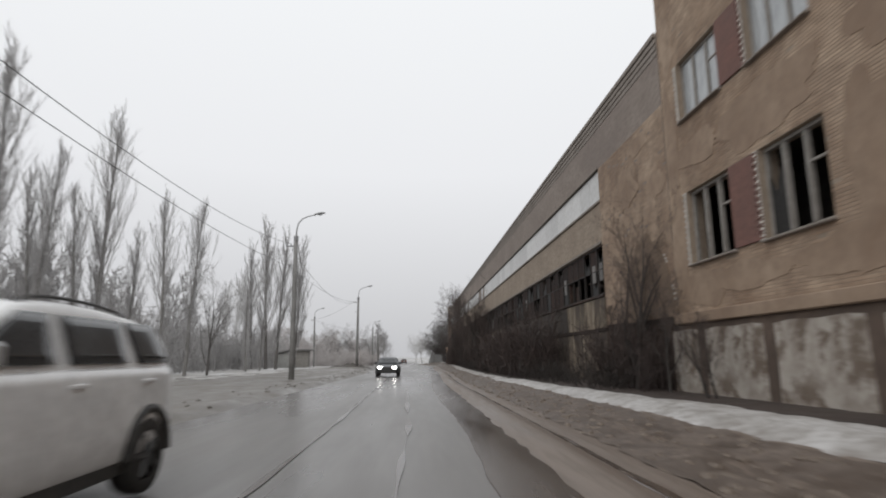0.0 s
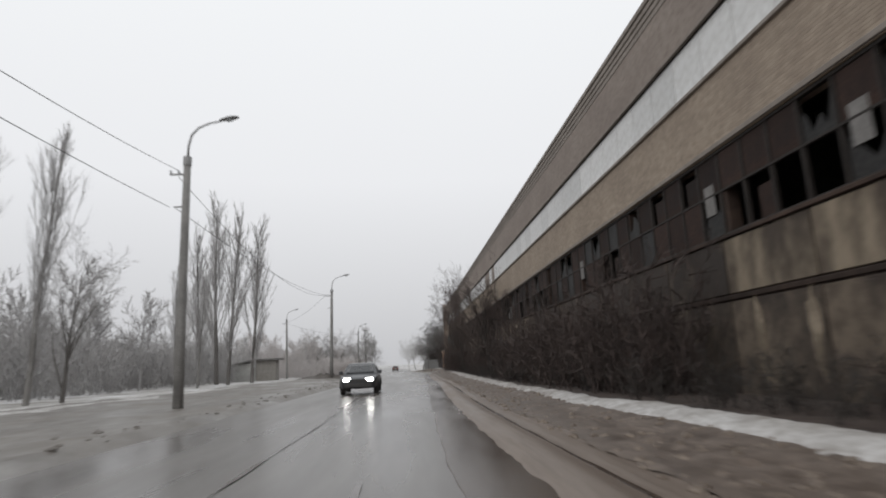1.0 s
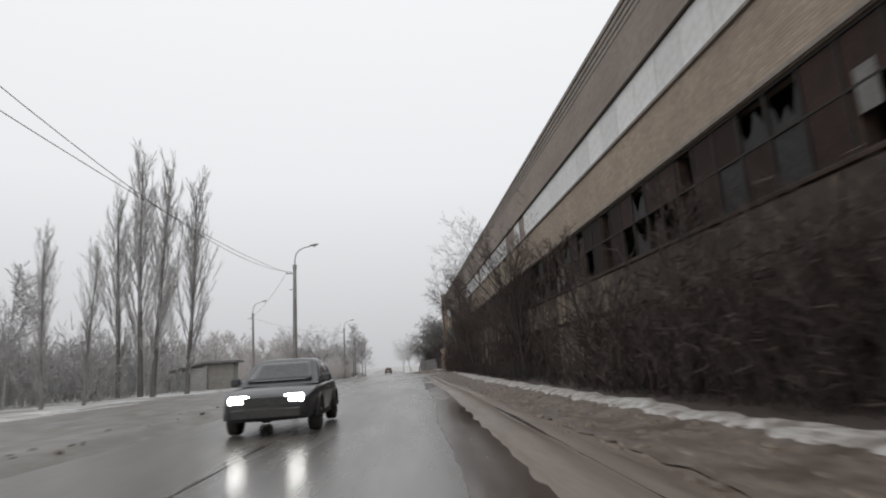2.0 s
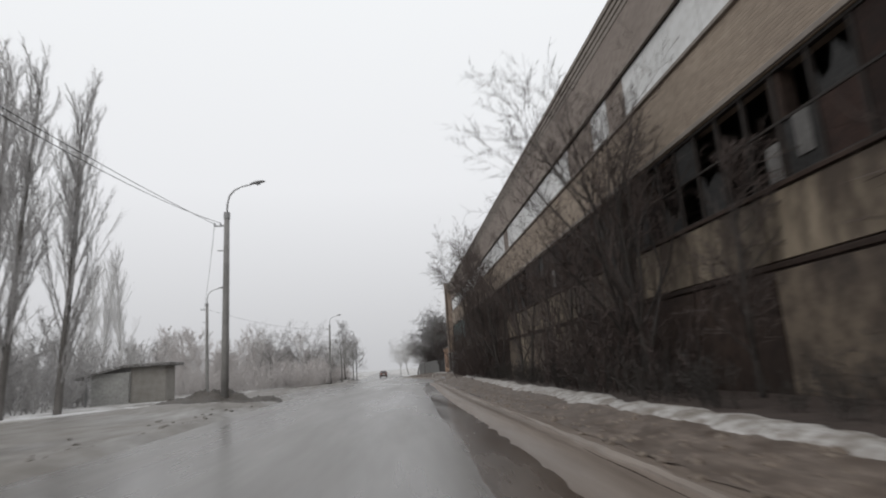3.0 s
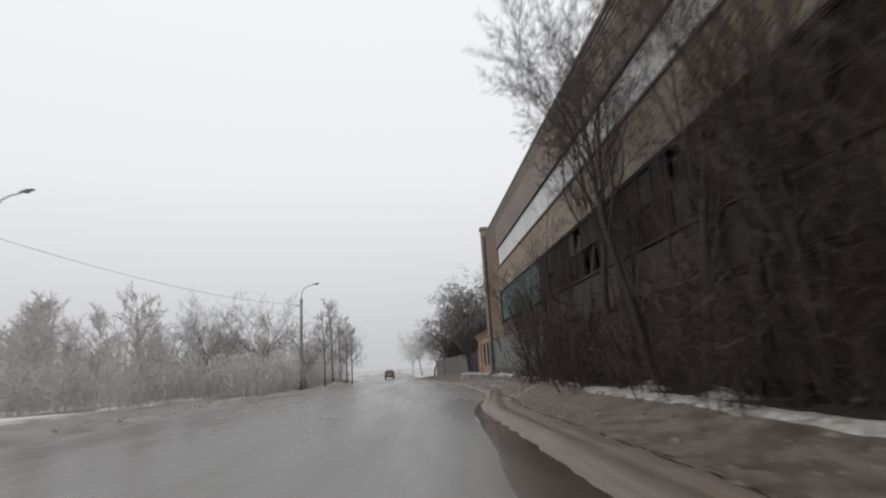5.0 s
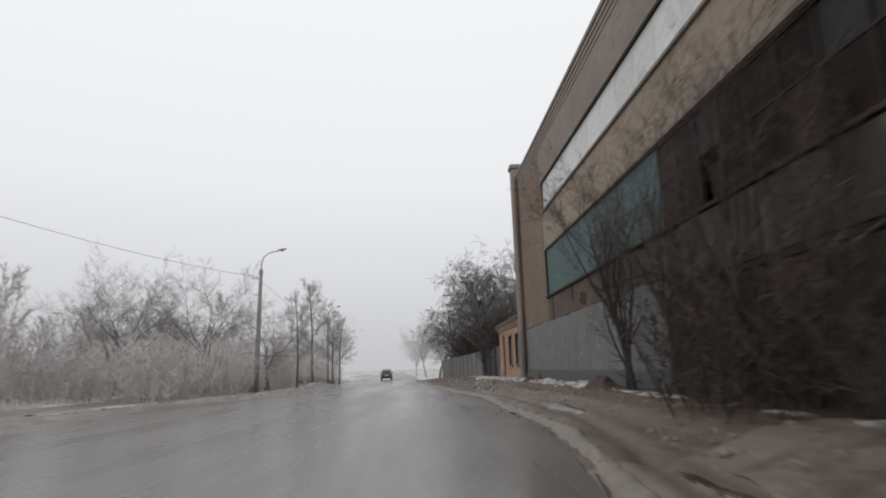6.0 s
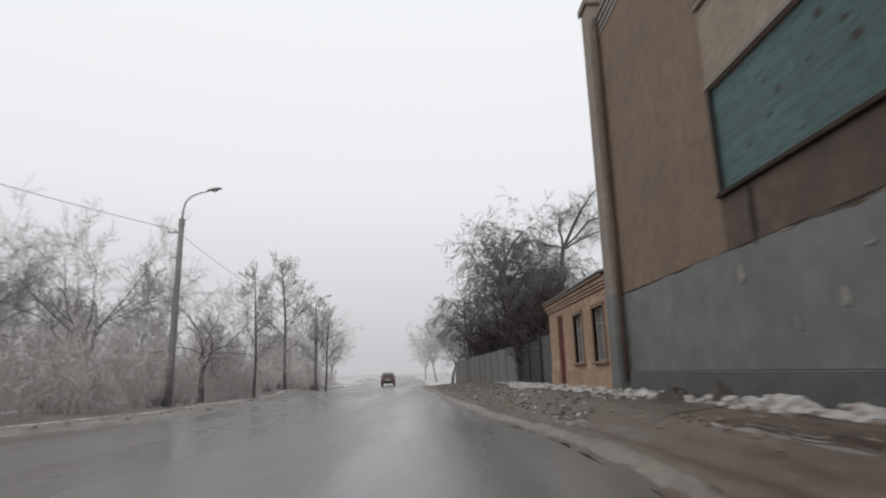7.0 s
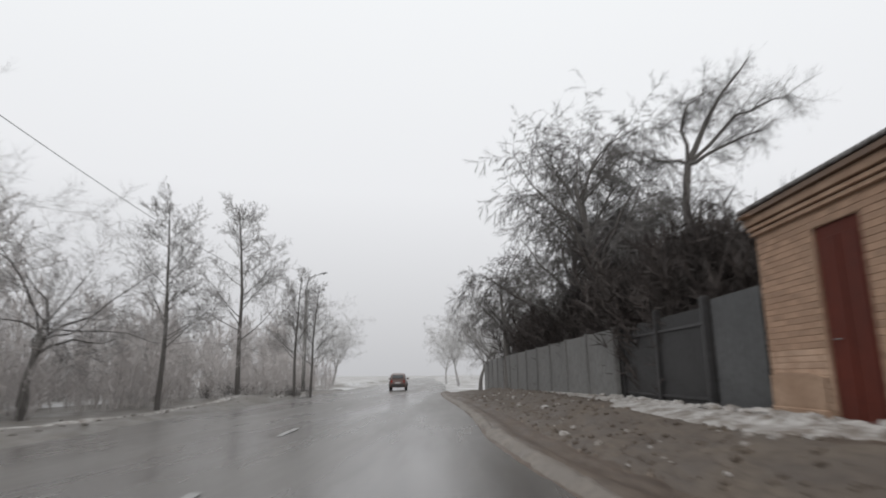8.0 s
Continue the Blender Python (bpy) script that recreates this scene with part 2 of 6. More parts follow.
# Frost tone, lightened further so the colour carries the fog's haze.
M_FROSTHAZE = mat("frost_haze_twigs", [(0.32, 0.31, 0.305), (0.48, 0.47, 0.465), (0.23, 0.22, 0.215)], (0.6, 0.9), 0.7, 6, 0.0)
# Near-white twig colour stands in for fog haze over far trees.
M_HAZE = mat("haze_pale_twigs", [(0.52, 0.515, 0.51), (0.68, 0.675, 0.67), (0.42, 0.415, 0.41)], (0.6, 0.9), 0.5, 5, 0.0)
M_WILLOW = mat("grey_willow_twigs", [(0.105, 0.097, 0.093), (0.18, 0.17, 0.164), (0.073, 0.067, 0.064)], (0.6, 0.9), 0.7, 6, 0.0)
# Verge brush colour raised well above bark tones to imitate fog.
M_BRUSH = mat("haze_verge_brush", [(0.50, 0.468, 0.455), (0.62, 0.59, 0.578), (0.42, 0.39, 0.378)], (0.6, 0.9), 0.5, 5, 0.0)
M_DARKTWIG = mat("dark_thicket", [(0.043, 0.031, 0.0275), (0.084, 0.062, 0.055), (0.031, 0.0223, 0.0198)], (0.7, 0.95), 0.9, 8, 0.0)
M_YARDTWIG = mat("black_yard_brush", [(0.045, 0.037, 0.034), (0.082, 0.069, 0.064), (0.033, 0.027, 0.025)], (0.7, 0.95), 0.9, 8, 0.0)
M_SHELTER = mat("pale_shelter_plaster", [(0.30, 0.298, 0.285), (0.42, 0.417, 0.40), (0.21, 0.208, 0.197)], (0.7, 0.92), 0.9, 5, 0.3)
M_GREYBARK = mat("grey_bark", [(0.10, 0.092, 0.085), (0.17, 0.158, 0.149), (0.072, 0.065, 0.06)], (0.6, 0.9), 1.3, 12, 0.7, stretch=(1, 1, 0.25))
M_WETBARK = mat("black_wet_bark", [(0.026, 0.021, 0.018), (0.055, 0.046, 0.040), (0.018, 0.015, 0.013)], (0.55, 0.85), 1.5, 14, 0.7, stretch=(1, 1, 0.25))
# Grey twig colour, lightened to imitate haze around the roadside trees.
M_HAZETWIG = mat("haze_grey_twigs", [(0.25, 0.24, 0.232), (0.37, 0.358, 0.35), (0.18, 0.172, 0.165)], (0.6, 0.9), 0.7, 6, 0.0)
# Fog haze is put into this pale brush colour.
M_PALEBRUSH = mat("haze_pale_brush", [(0.465, 0.437, 0.427), (0.58, 0.553, 0.541), (0.385, 0.36, 0.35)], (0.6, 0.9), 0.5, 5, 0.0)
M_MARK = mat("worn_road_paint", [(0.28, 0.278, 0.27), (0.4, 0.4, 0.392), (0.14, 0.135, 0.13)], (0.25, 0.5), 2, 7, 0.1)


# ---- mesh helpers ----
def _chamfer_topology():
    signs = [(a, b, c) for a in (-1, 1) for b in (-1, 1) for c in (-1, 1)]
    idx = {(s, a): i * 3 + a for i, s in enumerate(signs) for a in range(3)}
    pos = {i: Vector([s[k] * (1.0 if k == a else 0.8) for k in range(3)]) for (s, a), i in idx.items()}
    faces = []
    for a in range(3):
        u, v = [k for k in range(3) if k != a]
        for s in (-1, 1):
            ring = []
            for su, sv in ((-1, -1), (1, -1), (1, 1), (-1, 1)):
                q = [0, 0, 0]
                q[a], q[u], q[v] = s, su, sv
                ring.append(idx[(tuple(q), a)])
            faces.append(ring)
        for su in (-1, 1):
            for sv in (-1, 1):
                q0, q1 = [0, 0, 0], [0, 0, 0]
                q0[a], q1[a] = -1, 1
                q0[u] = q1[u] = su
                q0[v] = q1[v] = sv
                q0, q1 = tuple(q0), tuple(q1)
                faces.append([idx[(q0, u)], idx[(q1, u)], idx[(q1, v)], idx[(q0, v)]])
    for s in signs:
        faces.append([idx[(s, 0)], idx[(s, 1)], idx[(s, 2)]])
    out = []
    for f in faces:
        c = sum((pos[i] for i in f), Vector()) / len(f)
        nrm = (pos[f[1]] - pos[f[0]]).cross(pos[f[2]] - pos[f[0]])
        out.append(f if nrm.dot(c) > 0 else f[::-1])
    return [(s, a) for s in signs for a in range(3)], out


CH_V, CH_F = _chamfer_topology()


class Geo:
    """Gathers the vertices and faces of one mesh."""

    def __init__(self):
        self.v, self.f = [], []

    def box(self, x0, x1, y0, y1, z0, z1, b=0.0):
        k = len(self.v)
        if b <= 0:
            self.v += [(x, y, z) for x in (x0, x1) for y in (y0, y1) for z in (z0, z1)]
            self.f += [tuple(k + i for i in f) for f in ((0, 1, 3, 2), (4, 6, 7, 5), (0, 4, 5, 1), (2, 3, 7, 6), (0, 2, 6, 4), (1, 5, 7, 3))]
            return self
        c, h = ((x0 + x1) / 2, (y0 + y1) / 2, (z0 + z1) / 2), (abs(x1 - x0) / 2, abs(y1 - y0) / 2, abs(z1 - z0) / 2)
        b = min(b, 0.45 * min(h))
        for s, a in CH_V:
            self.v.append(tuple(c[i] + s[i] * (h[i] if i == a else h[i] - b) for i in range(3)))
        self.f += [tuple(k + i for i in f) for f in CH_F]
        return self

    def tube(self, pts, radii, sides=6, cap=True):
        k = len(self.v)
        n = len(pts)
        if sides == 2 and n == 2:
            # a short twig is one slender blade, as wide on the whole as its two ends
            d = Vector(pts[1]) - Vector(pts[0])
            u = d.cross(Vector((math.sin(7.1 * k), math.cos(3.3 * k), math.sin(1.7 * k))))
            u = (u.normalized() if u.length > 1e-6 else d.orthogonal().normalized()) * (radii[0] + radii[1])
            a = Vector(pts[0])
            self.v += [tuple(a + u), tuple(a - u), tuple(pts[1])]
            self.f.append((k, k + 1, k + 2))
            return self
        up0 = Vector((0.31, 0.87, 0.12)) if sides > 2 else Vector((math.sin(7.1 * k), math.cos(3.3 * k), math.sin(1.7 * k)))
        for i, p in enumerate(pts):
            d = (Vector(pts[min(i + 1, n - 1)]) - Vector(pts[max(i - 1, 0)])).normalized()
            u = d.cross(up0)
            u = u.normalized() if u.length > 1e-4 else d.orthogonal().normalized()
            w = d.cross(u)
            for j in range(sides):
                a = 2 * math.pi * j / sides
                q = u * (math.cos(a) * radii[i]) + w * (math.sin(a) * radii[i])
                self.v.append((p[0] + q.x, p[1] + q.y, p[2] + q.z))
        for i in range(n - 1):
            for j in range(sides if sides > 2 else 1):
                j2 = (j + 1) % sides
                self.f.append((k + i * sides + j, k + i * sides + j2, k + (i + 1) * sides + j2, k + (i + 1) * sides + j))
        if cap:
            self.f.append(tuple(k + j for j in range(sides))[::-1])
            self.f.append(tuple(k + (n - 1) * sides + j for j in range(sides)))
        return self

    def sheet(self, rows):
        """A skin over rows of equally many points."""
        k, w = len(self.v), len(rows[0])
        for r in rows:
            self.v += [tuple(p) for p in r]
        for i in range(len(rows) - 1):
            for j in range(w - 1):
                a = k + i * w + j
                self.f.append((a, a + 1, a + w + 1, a + w))
        return self

    def prism(self, outline, x0, x1, inset=0.0, rim=0.04):
        """A side outline of (y, z) points drawn out from x0 to x1, with softened side edges."""
        cy = sum(p[0] for p in outline) / len(outline)
        cz = sum(p[1] for p in outline) / len(outline)
        rings = []
        for x, sc in ((x0, 1), (x0 + rim, 0), (x1 - rim, 0), (x1, 1)):
            k = len(self.v)
            for y, z in outline:
                dy, dz = y - cy, z - cz
                ln = math.hypot(dy, dz) or 1
                self.v.append((x, y - sc * inset * dy / ln, z - sc * inset * dz / ln))
            rings.append(k)
        n = len(outline)
        for a, c in zip(rings, rings[1:]):
            for j in range(n):
                j2 = (j + 1) % n
                self.f.append((a + j, a + j2, c + j2, c + j))
        self.f.append(tuple(rings[0] + j for j in range(n))[::-1])
        self.f.append(tuple(rings[-1] + j for j in range(n)))
        return self

    def data(self, name, material, smooth=False, fix=False):
        me = bpy.data.meshes.new(name)
        me.from_pydata(self.v, [], self.f)
        if fix:
            bm = bmesh.new()
            bm.from_mesh(me)
            bmesh.ops.recalc_face_normals(bm, faces=bm.faces)
            bm.to_mesh(me)
            bm.free()
        me.materials.append(material)
        if smooth:
            me.polygons.foreach_set("use_smooth", [True] * len(me.polygons))
        me.update()
        return me

    def make(self, name, material, parent=None, label="", smooth=False, fix=False):
        ob = new(name, self.data(name, material, smooth, fix))
        if parent:
            ob.parent = parent
        return tagged(ob, label) if label else ob


def scatter(name, geos, places, material):
    """Many turned and scaled copies of a few shapes, joined into one mesh. places: (which, x, y, z, turn, size)."""
    base = [(np.array(q.v, dtype=np.float32), np.array([(f[0], f[i], f[i + 1]) for f in q.f for i in range(1, len(f) - 1)], dtype=np.int32)) for q in geos]
    vs, fs, k = [], [], 0
    for which, x, y, z, turn, size in places:
        v, f = base[which]
        c, s = math.cos(turn), math.sin(turn)
        rot = np.array(((c, -s, 0), (s, c, 0), (0, 0, 1)), dtype=np.float32) * size
        vs.append(v @ rot.T + np.array((x, y, z), dtype=np.float32))
        fs.append(f + k)
        k += len(v)
    v, f = np.concatenate(vs), np.concatenate(fs)
    me = bpy.data.meshes.new(name)
    me.vertices.add(len(v))
    me.vertices.foreach_set("co", v.ravel())
    me.loops.add(f.size)
    me.loops.foreach_set("vertex_index", f.ravel())
    me.polygons.add(len(f))
    me.polygons.foreach_set("loop_start", np.arange(0, f.size, 3, dtype=np.int32))
    me.update(calc_edges=True)
    me.materials.append(material)
    return new(name, me)


def part(name, me, parent, at=(0, 0, 0), label=""):
    """One more object on a shared mesh, under a thing."""
    ob = new(name, me)
    ob.parent = parent
    ob.location = at
    return tagged(ob, label) if label else ob


def thing(name, at, label, category, group="", kind="", turn=0.0):
    e = new(name)
    e.empty_display_size = 0.3
    e.matrix_basis = pose(*at, 0, 0, turn)
    return tagged(e, label, category, group, kind)


def lerp_line(knots, y):
    for (y0, x0), (y1, x1) in zip(knots, knots[1:]):
        if y <= y1:
            s = min(max((y - y0) / (y1 - y0), 0), 1)
            s = s * s * (3 - 2 * s)
            return x0 + (x1 - x0) * s
    return knots[-1][1]


# ---- lie of the land ----
def g(y):
    """Level of the road: it falls gently along the street."""
    return 0.04 - 0.0051 * min(max(y, -40), 170)


LEFT = [(-60, -7.4), (58, -7.0), (86, -8.0), (100, -11.2), (126, -11.4), (136, -8.7), (143, -8.7), (152, -9.6), (178, -10.8), (420, -17)]
RIGHT = [(-60, -1.3), (28, -0.85), (66, 0.0), (98, 0.6), (112, 2.0), (124, 2.0), (133, 1.2), (145, 0.4), (180, -1.2), (420, -9)]


def nz(x, y, s, seed=0.0):
    return noise.noise(Vector((x * s, y * s, seed)))


def bank(y):
    return 0.38 * min(max((y - 60) / 55, 0), 1)


SNOW_LO = [(-10, 1.9), (18, 1.85), (30, 1.8), (45, 1.95), (60, 2.2), (72, 2.5), (85, 2.95), (98, 3.3), (106, 3.95), (112, 4.3), (127, 4.15), (131, 3.95), (137, 3.8), (139.2, 3.3), (145, 3.35), (148.5, 3.9), (180, 3.95)]
SNOW_UP = [(-10, 4.4), (12, 4.1), (18, 3.3), (24, 2.9), (34, 2.6), (45, 2.7), (60, 3.05), (72, 3.5), (85, 3.85), (98, 4.15), (106, 4.45), (112, 4.7), (127, 4.8), (131, 4.95), (180, 4.95)]


def right_height(x, y):
    """Slush shoulder, ruts, churned strip and the bank along the wall."""
    d = x - lerp_line(RIGHT, y)
    h = 0.05 * min(max(d / 0.35, 0), 1)
    h += 0.04 * math.exp(-((d - 0.4) / 0.25) ** 2)
    for c, w, a in ((0.75, 0.12, 0.045), (1.2, 0.2, 0.03)):
        h -= a * math.exp(-((d - c) / w) ** 2)
    lo = min(lerp_line(SNOW_LO, y) - 0.35, 2.3)
    up = min(max((x - lo) / 1.1, 0), 1)
    h += up * (0.20 - 0.06 * min(max((y - 60) / 30, 0), 1) + bank(y) * (0.55 + 0.45 * min(max((x - 3) / 1.6, 0), 1)))
    rough = 0.01 + 0.05 * math.exp(-((x - lo + 0.25) / 0.55) ** 2)
    return g(y) + h + rough * (nz(x, y, 1.7) + 0.6 * nz(x, y, 4.5, 3))


def left_height(x, y):
    d = lerp_line(LEFT, y) - x
    h = 0.13 * min(max(d / 0.4, 0), 1) + 0.12 * min(max((d - 3) / 6, 0), 1)
    h += 0.06 * math.exp(-((d - 0.5) / 0.35) ** 2) * (0.5 + nz(x, y, 0.8))
    m = math.exp(-(((x + 11.0) / 3.4) ** 2 + ((y - 79) / 3.6) ** 2))
    m2 = math.exp(-(((x + 12.2) / 2.2) ** 2 + ((y - 163) / 3.2) ** 2))
    m *= min(max(d / 1.5, 0), 1)
    return g(y) + h + 0.42 * m * (0.8 + 0.5 * nz(x, y, 1.2)) + min(max(d / 0.5, 0.05), 1) * (0.35 * m2 + 0.05 * nz(x, y, 0.5) + 0.02 * nz(x, y, 2.2)) - 0.02


# ---- ground, road and verges ----
def strip(ys, xs_of, height, drop=0.0):
    return Geo().sheet([[(x, y, height(x, y) - drop) for x in xs_of(y)] for y in ys])


def span(a, b, n):
    return [a + (b - a) * i / n for i in range(n + 1)]


def ground_height(x, y):
    """Wide snowy land; it dips under the road and shoulders, which lie on it."""
    d = 0.0
    if -16.5 < x < 9:
        d = 0.22
    return g(y) - d + (0.22 if x < -13 else 0.0) + (0.12 * nz(x, y, 0.15) if abs(x) < 300 else 0)


gx = [-2600, -900, -300, -140, -80, -55, -40, -32, -27, -23, -20, -18, -16.6, -16.4, -8, 0, 8.9, 9.1, 12, 18, 30, 60, 140, 400, 2600]
gy = [-2600, -700, -200, -90] + span(-60, 240, 75) + [300, 420, 900, 2600]
land = strip(gy, lambda y: gx, ground_height).make("ground", M_FIELD, smooth=True)
tagged(land, "snow-dusted winter ground with bare dirt patches", "ground", kind="structure")

ry = span(-60, 200, 325) + span(204, 420, 54)
road = strip(ry, lambda y: span(lerp_line(LEFT, y) - 0.25, lerp_line(RIGHT, y) + 0.25, 10), lambda x, y: g(y) + 0.006 * nz(x, y, 0.35)).make("road", M_ROAD, smooth=True)
tagged(road, "wet dark asphalt road with slushy film", "road", kind="structure")

def puddle_row(y):
    b = lerp_line(RIGHT, y) + 0.2
    a = b - (0.84 + 0.18 * nz(3, y, 0.06) + 0.07 * nz(5, y, 0.3) + 0.025 * nz(5, y, 1.3)) * min((112 - y) / 24, 1)
    return [(a - 0.02, y, g(y) - 0.02), (a, y, g(y) + 0.012), ((a + b) / 2, y, g(y) + 0.012), (b, y, g(y) + 0.012)]


puddle = Geo().sheet([puddle_row(y) for y in span(-10, 112, 488)]).make("gutter_puddle", M_PUDDLE)
tagged(puddle, "brown meltwater standing along the road edge", "puddle", kind="structure")

sy = span(-12, 60, 240) + span(60.3, 182, 405)
slush = strip([v for v in sy if v < 106.2], lambda y: span(lerp_line(RIGHT, y) - 0.05, lerp_line(SNOW_LO, y) + 0.3, 26), right_height).make("slush_shoulder", M_SLUSH, smooth=True)
wet = strip([v for v in sy if v > 105.8], lambda y: span(lerp_line(RIGHT, y) - 0.05, 4.2, 26), right_height).make("muddy_shoulder", M_MUD, smooth=True)
tagged(wet, "wet brown mud on the widened shoulder", "mud", kind="structure")


def rut(d, width, material, label, y0, y1, seed, lift):
    """A long strip along the shoulder that follows the road edge and comes and goes in width."""
    rows = []
    for y in span(y0, y1, int((y1 - y0) * 3)):
        c = lerp_line(RIGHT, y) + d + 0.03 * nz(seed, y, 0.13)
        w = width * max(0.03, 0.55 + 1.1 * nz(seed + 2, y, 0.16) + 0.5 * nz(seed + 5, y, 0.9))
        w *= min(1, (y - y0) / 4 + 0.02, (y1 - y) / 4 + 0.02)
        rows.append([(c + w * q, y, right_height(c + w * q, y) + lift * (1 - q * q) + (0.010 if abs(q) < 0.9 else -0.03)) for q in (-1, -0.7, 0, 0.7, 1)])
    ob = Geo().sheet(rows).make("shoulder_rut", material)
    return tagged(ob, label, "rut", "ruts along the shoulder", kind="structure")


for k, (d, width, y0, y1) in enumerate(((0.75, 0.07, -8, 58), (1.18, 0.10, 70, 104))):
    rut(d, width, M_PUDDLE, "dark wet tyre rut in the slush", y0, y1, 3.0 * k + 1, 0.0)
rut(0.9, 0.09, M_SLUSHPALE, "pale ridge of slush between the ruts", 50, 84, 31.0, 0.025)
churn = strip(span(-10, 105, 460), lambda y: span(lerp_line(RIGHT, y) + 1.22 + 0.15 * nz(3, y, 0.5) + 0.10 * nz(4, y, 2.2), lerp_line(SNOW_LO, y) + 0.2, 7), lambda x, y: right_height(x, y) + 0.008 + 0.035 * max(0, nz(x, y, 3.2, 8)) + 0.02 * nz(x, y, 9.0, 2)).make("churned_strip", M_CHURN, smooth=True)
tagged(churn, "churned dirty slush between the ruts and the snow", "slush", kind="structure")


def berm_height(x, y):
    a, b = lerp_line(RIGHT, y) + 1.2, lerp_line(SNOW_LO, y) + 0.3
    q = min(max((x - a) / (b - a), 0), 1)
    rise = min(max((y - 125) / 9, 0), 1) * math.sin(math.pi * q ** 0.8) ** 0.8
    return right_height(x, y) - 0.02 + 0.03 * (0 < q < 1) + rise * (0.10 + 0.12 * nz(x, y, 0.7, 4) + 0.08 * max(0, nz(x, y, 1.6, 5)) + 0.03 * nz(x, y, 6.0, 6) + 0.018 * nz(x, y, 13.0, 7))


berm = strip(span(124, 180, 390), lambda y: span(lerp_line(RIGHT, y) + 0.95 + 0.2 * nz(3, y, 0.5) + 0.1 * nz(4, y, 2.2), lerp_line(SNOW_LO, y) + 0.3, 22), berm_height).make("ploughed_berm", M_BERM, smooth=True)
tagged(berm, "low rough berm of ploughed mud and old snow", "berm", kind="structure")


def ridge_rows():
    rows = []
    for y in span(99, 178, 360):
        c = lerp_line(RIGHT, y) + 0.18 + 0.12 * nz(2, y, 0.2)
        w = 0.17 + 0.09 * nz(5, y, 0.5) + 0.05 * nz(6, y, 2.0)
        h = 0.08 + 0.06 * nz(8, y, 0.9) + 0.03 * nz(8, y, 3.0)
        h *= min((y - 99) / 6, 1)
        rows.append([(c + w * s, y, right_height(c + w * s, y) - 0.02 + h * (1 - s * s) * (1 + 0.5 * nz(c + s, y, 3))) for s in (-1, -0.6, -0.2, 0.2, 0.6, 1)])
    return rows


ridge = Geo().sheet(ridge_rows()).make("slush_ridge", M_RIDGE, smooth=True)
tagged(ridge, "pale ridge of ploughed dirty slush", "slush", kind="structure")
tagged(slush, "rutted brown slush on the road shoulder", "slush", kind="structure")
earth = strip(span(-12, 182, 388), lambda y: span(min(lerp_line(SNOW_LO, y) + 0.2, 3.9), 9.2, 20), lambda x, y: right_height(x, y) - 0.012).make("earth_strip", M_EARTH, smooth=True)
tagged(earth, "wet earth at the foot of the wall, darkened for shade", "earth", kind="structure")


def snow_edge(y, side):
    lo, up = lerp_line(SNOW_LO, y), lerp_line(SNOW_UP, y)
    patchy = min(max((y - 40) / 25, 0), 1) * min(max((125 - y) / 12, 0), 1)
    c = (lo + up) / 2 + 0.12 * nz(1, y, 0.2) + 0.08 * nz(2, y, 1.4)
    w = (up - lo) / 2 * (1 - 0.12 * patchy) + (0.16 + 0.22 * patchy) * nz(7, y, 0.3) + 0.14 * nz(9, y, 1.1) + 0.09 * nz(11, y, 3.1)
    return c + side * max(w, 0.0)


def snow_height(x, y):
    a, b = snow_edge(y, -1), snow_edge(y, 1)
    s = (x - a) / max(b - a, 1e-6)
    return right_height(x, y) - 0.05 + 0.035 * nz(x, y, 4.0, 6) * math.sin(math.pi * min(max(s, 0), 1)) + min(0.10 + 0.05 * nz(x, y, 0.9, 5) - 0.045 * min(max((y - 90) / 20, 0), 1) * min(max((139 - y) / 4, 0), 1), 0.16 * (b - a)) * max(math.sin(math.pi * s), 0) ** 0.6


snow = strip(span(104, 176, 360), lambda y: span(snow_edge(y, -1), snow_edge(y, 1), 8), snow_height).make("trodden_bank", M_SNOWHEAP, smooth=True)
tagged(snow, "trodden dirty snow along the wall foot", "snow", kind="structure")
snow = strip(span(35, 104, 460), lambda y: span(snow_edge(y, -1), snow_edge(y, 1), 8), snow_height).make("trodden_bank", M_SNOWHEAP, smooth=True)
tagged(snow, "dirty leftover snow in patches along the wall", "snow", kind="structure")
snow = strip(span(-8, 35, 290), lambda y: span(snow_edge(y, -1), snow_edge(y, 1), 8), snow_height).make("snow_bank", M_SNOW, smooth=True)
tagged(snow, "strip of old white snow along the wall", "snow", kind="structure")

verge = strip(span(-60, 190, 400), lambda y: [lerp_line(LEFT, y) + 0.05 - d for d in (0, 0.15, 0.3, 0.5, 0.8, 1.2, 1.8, 2.6, 3.6, 4.8, 6.2, 8.0, 10.0)], left_height).make("verge", M_VERGE, smooth=True)
tagged(verge, "muddy roadside verge with grey slush", "verge", kind="structure")


def patch_line(knots, width, seed):
    rows = []
    for i in range(90):
        y = knots[0][0] + (knots[-1][0] - knots[0][0]) * i / 89
        c = lerp_line(knots, y) + 0.5 * nz(seed, y, 0.15)
        w = width * max(0.02, 0.6 + 1.6 * nz(seed + 4, y, 0.35))
        rows.append([(c + w * s, y, left_height(c + w * s, y) + 0.05 * (1 - abs(s) ** 1.5) - 0.012) for s in (-1, -0.6, -0.2, 0.2, 0.6, 1)])
    return Geo().sheet(rows)


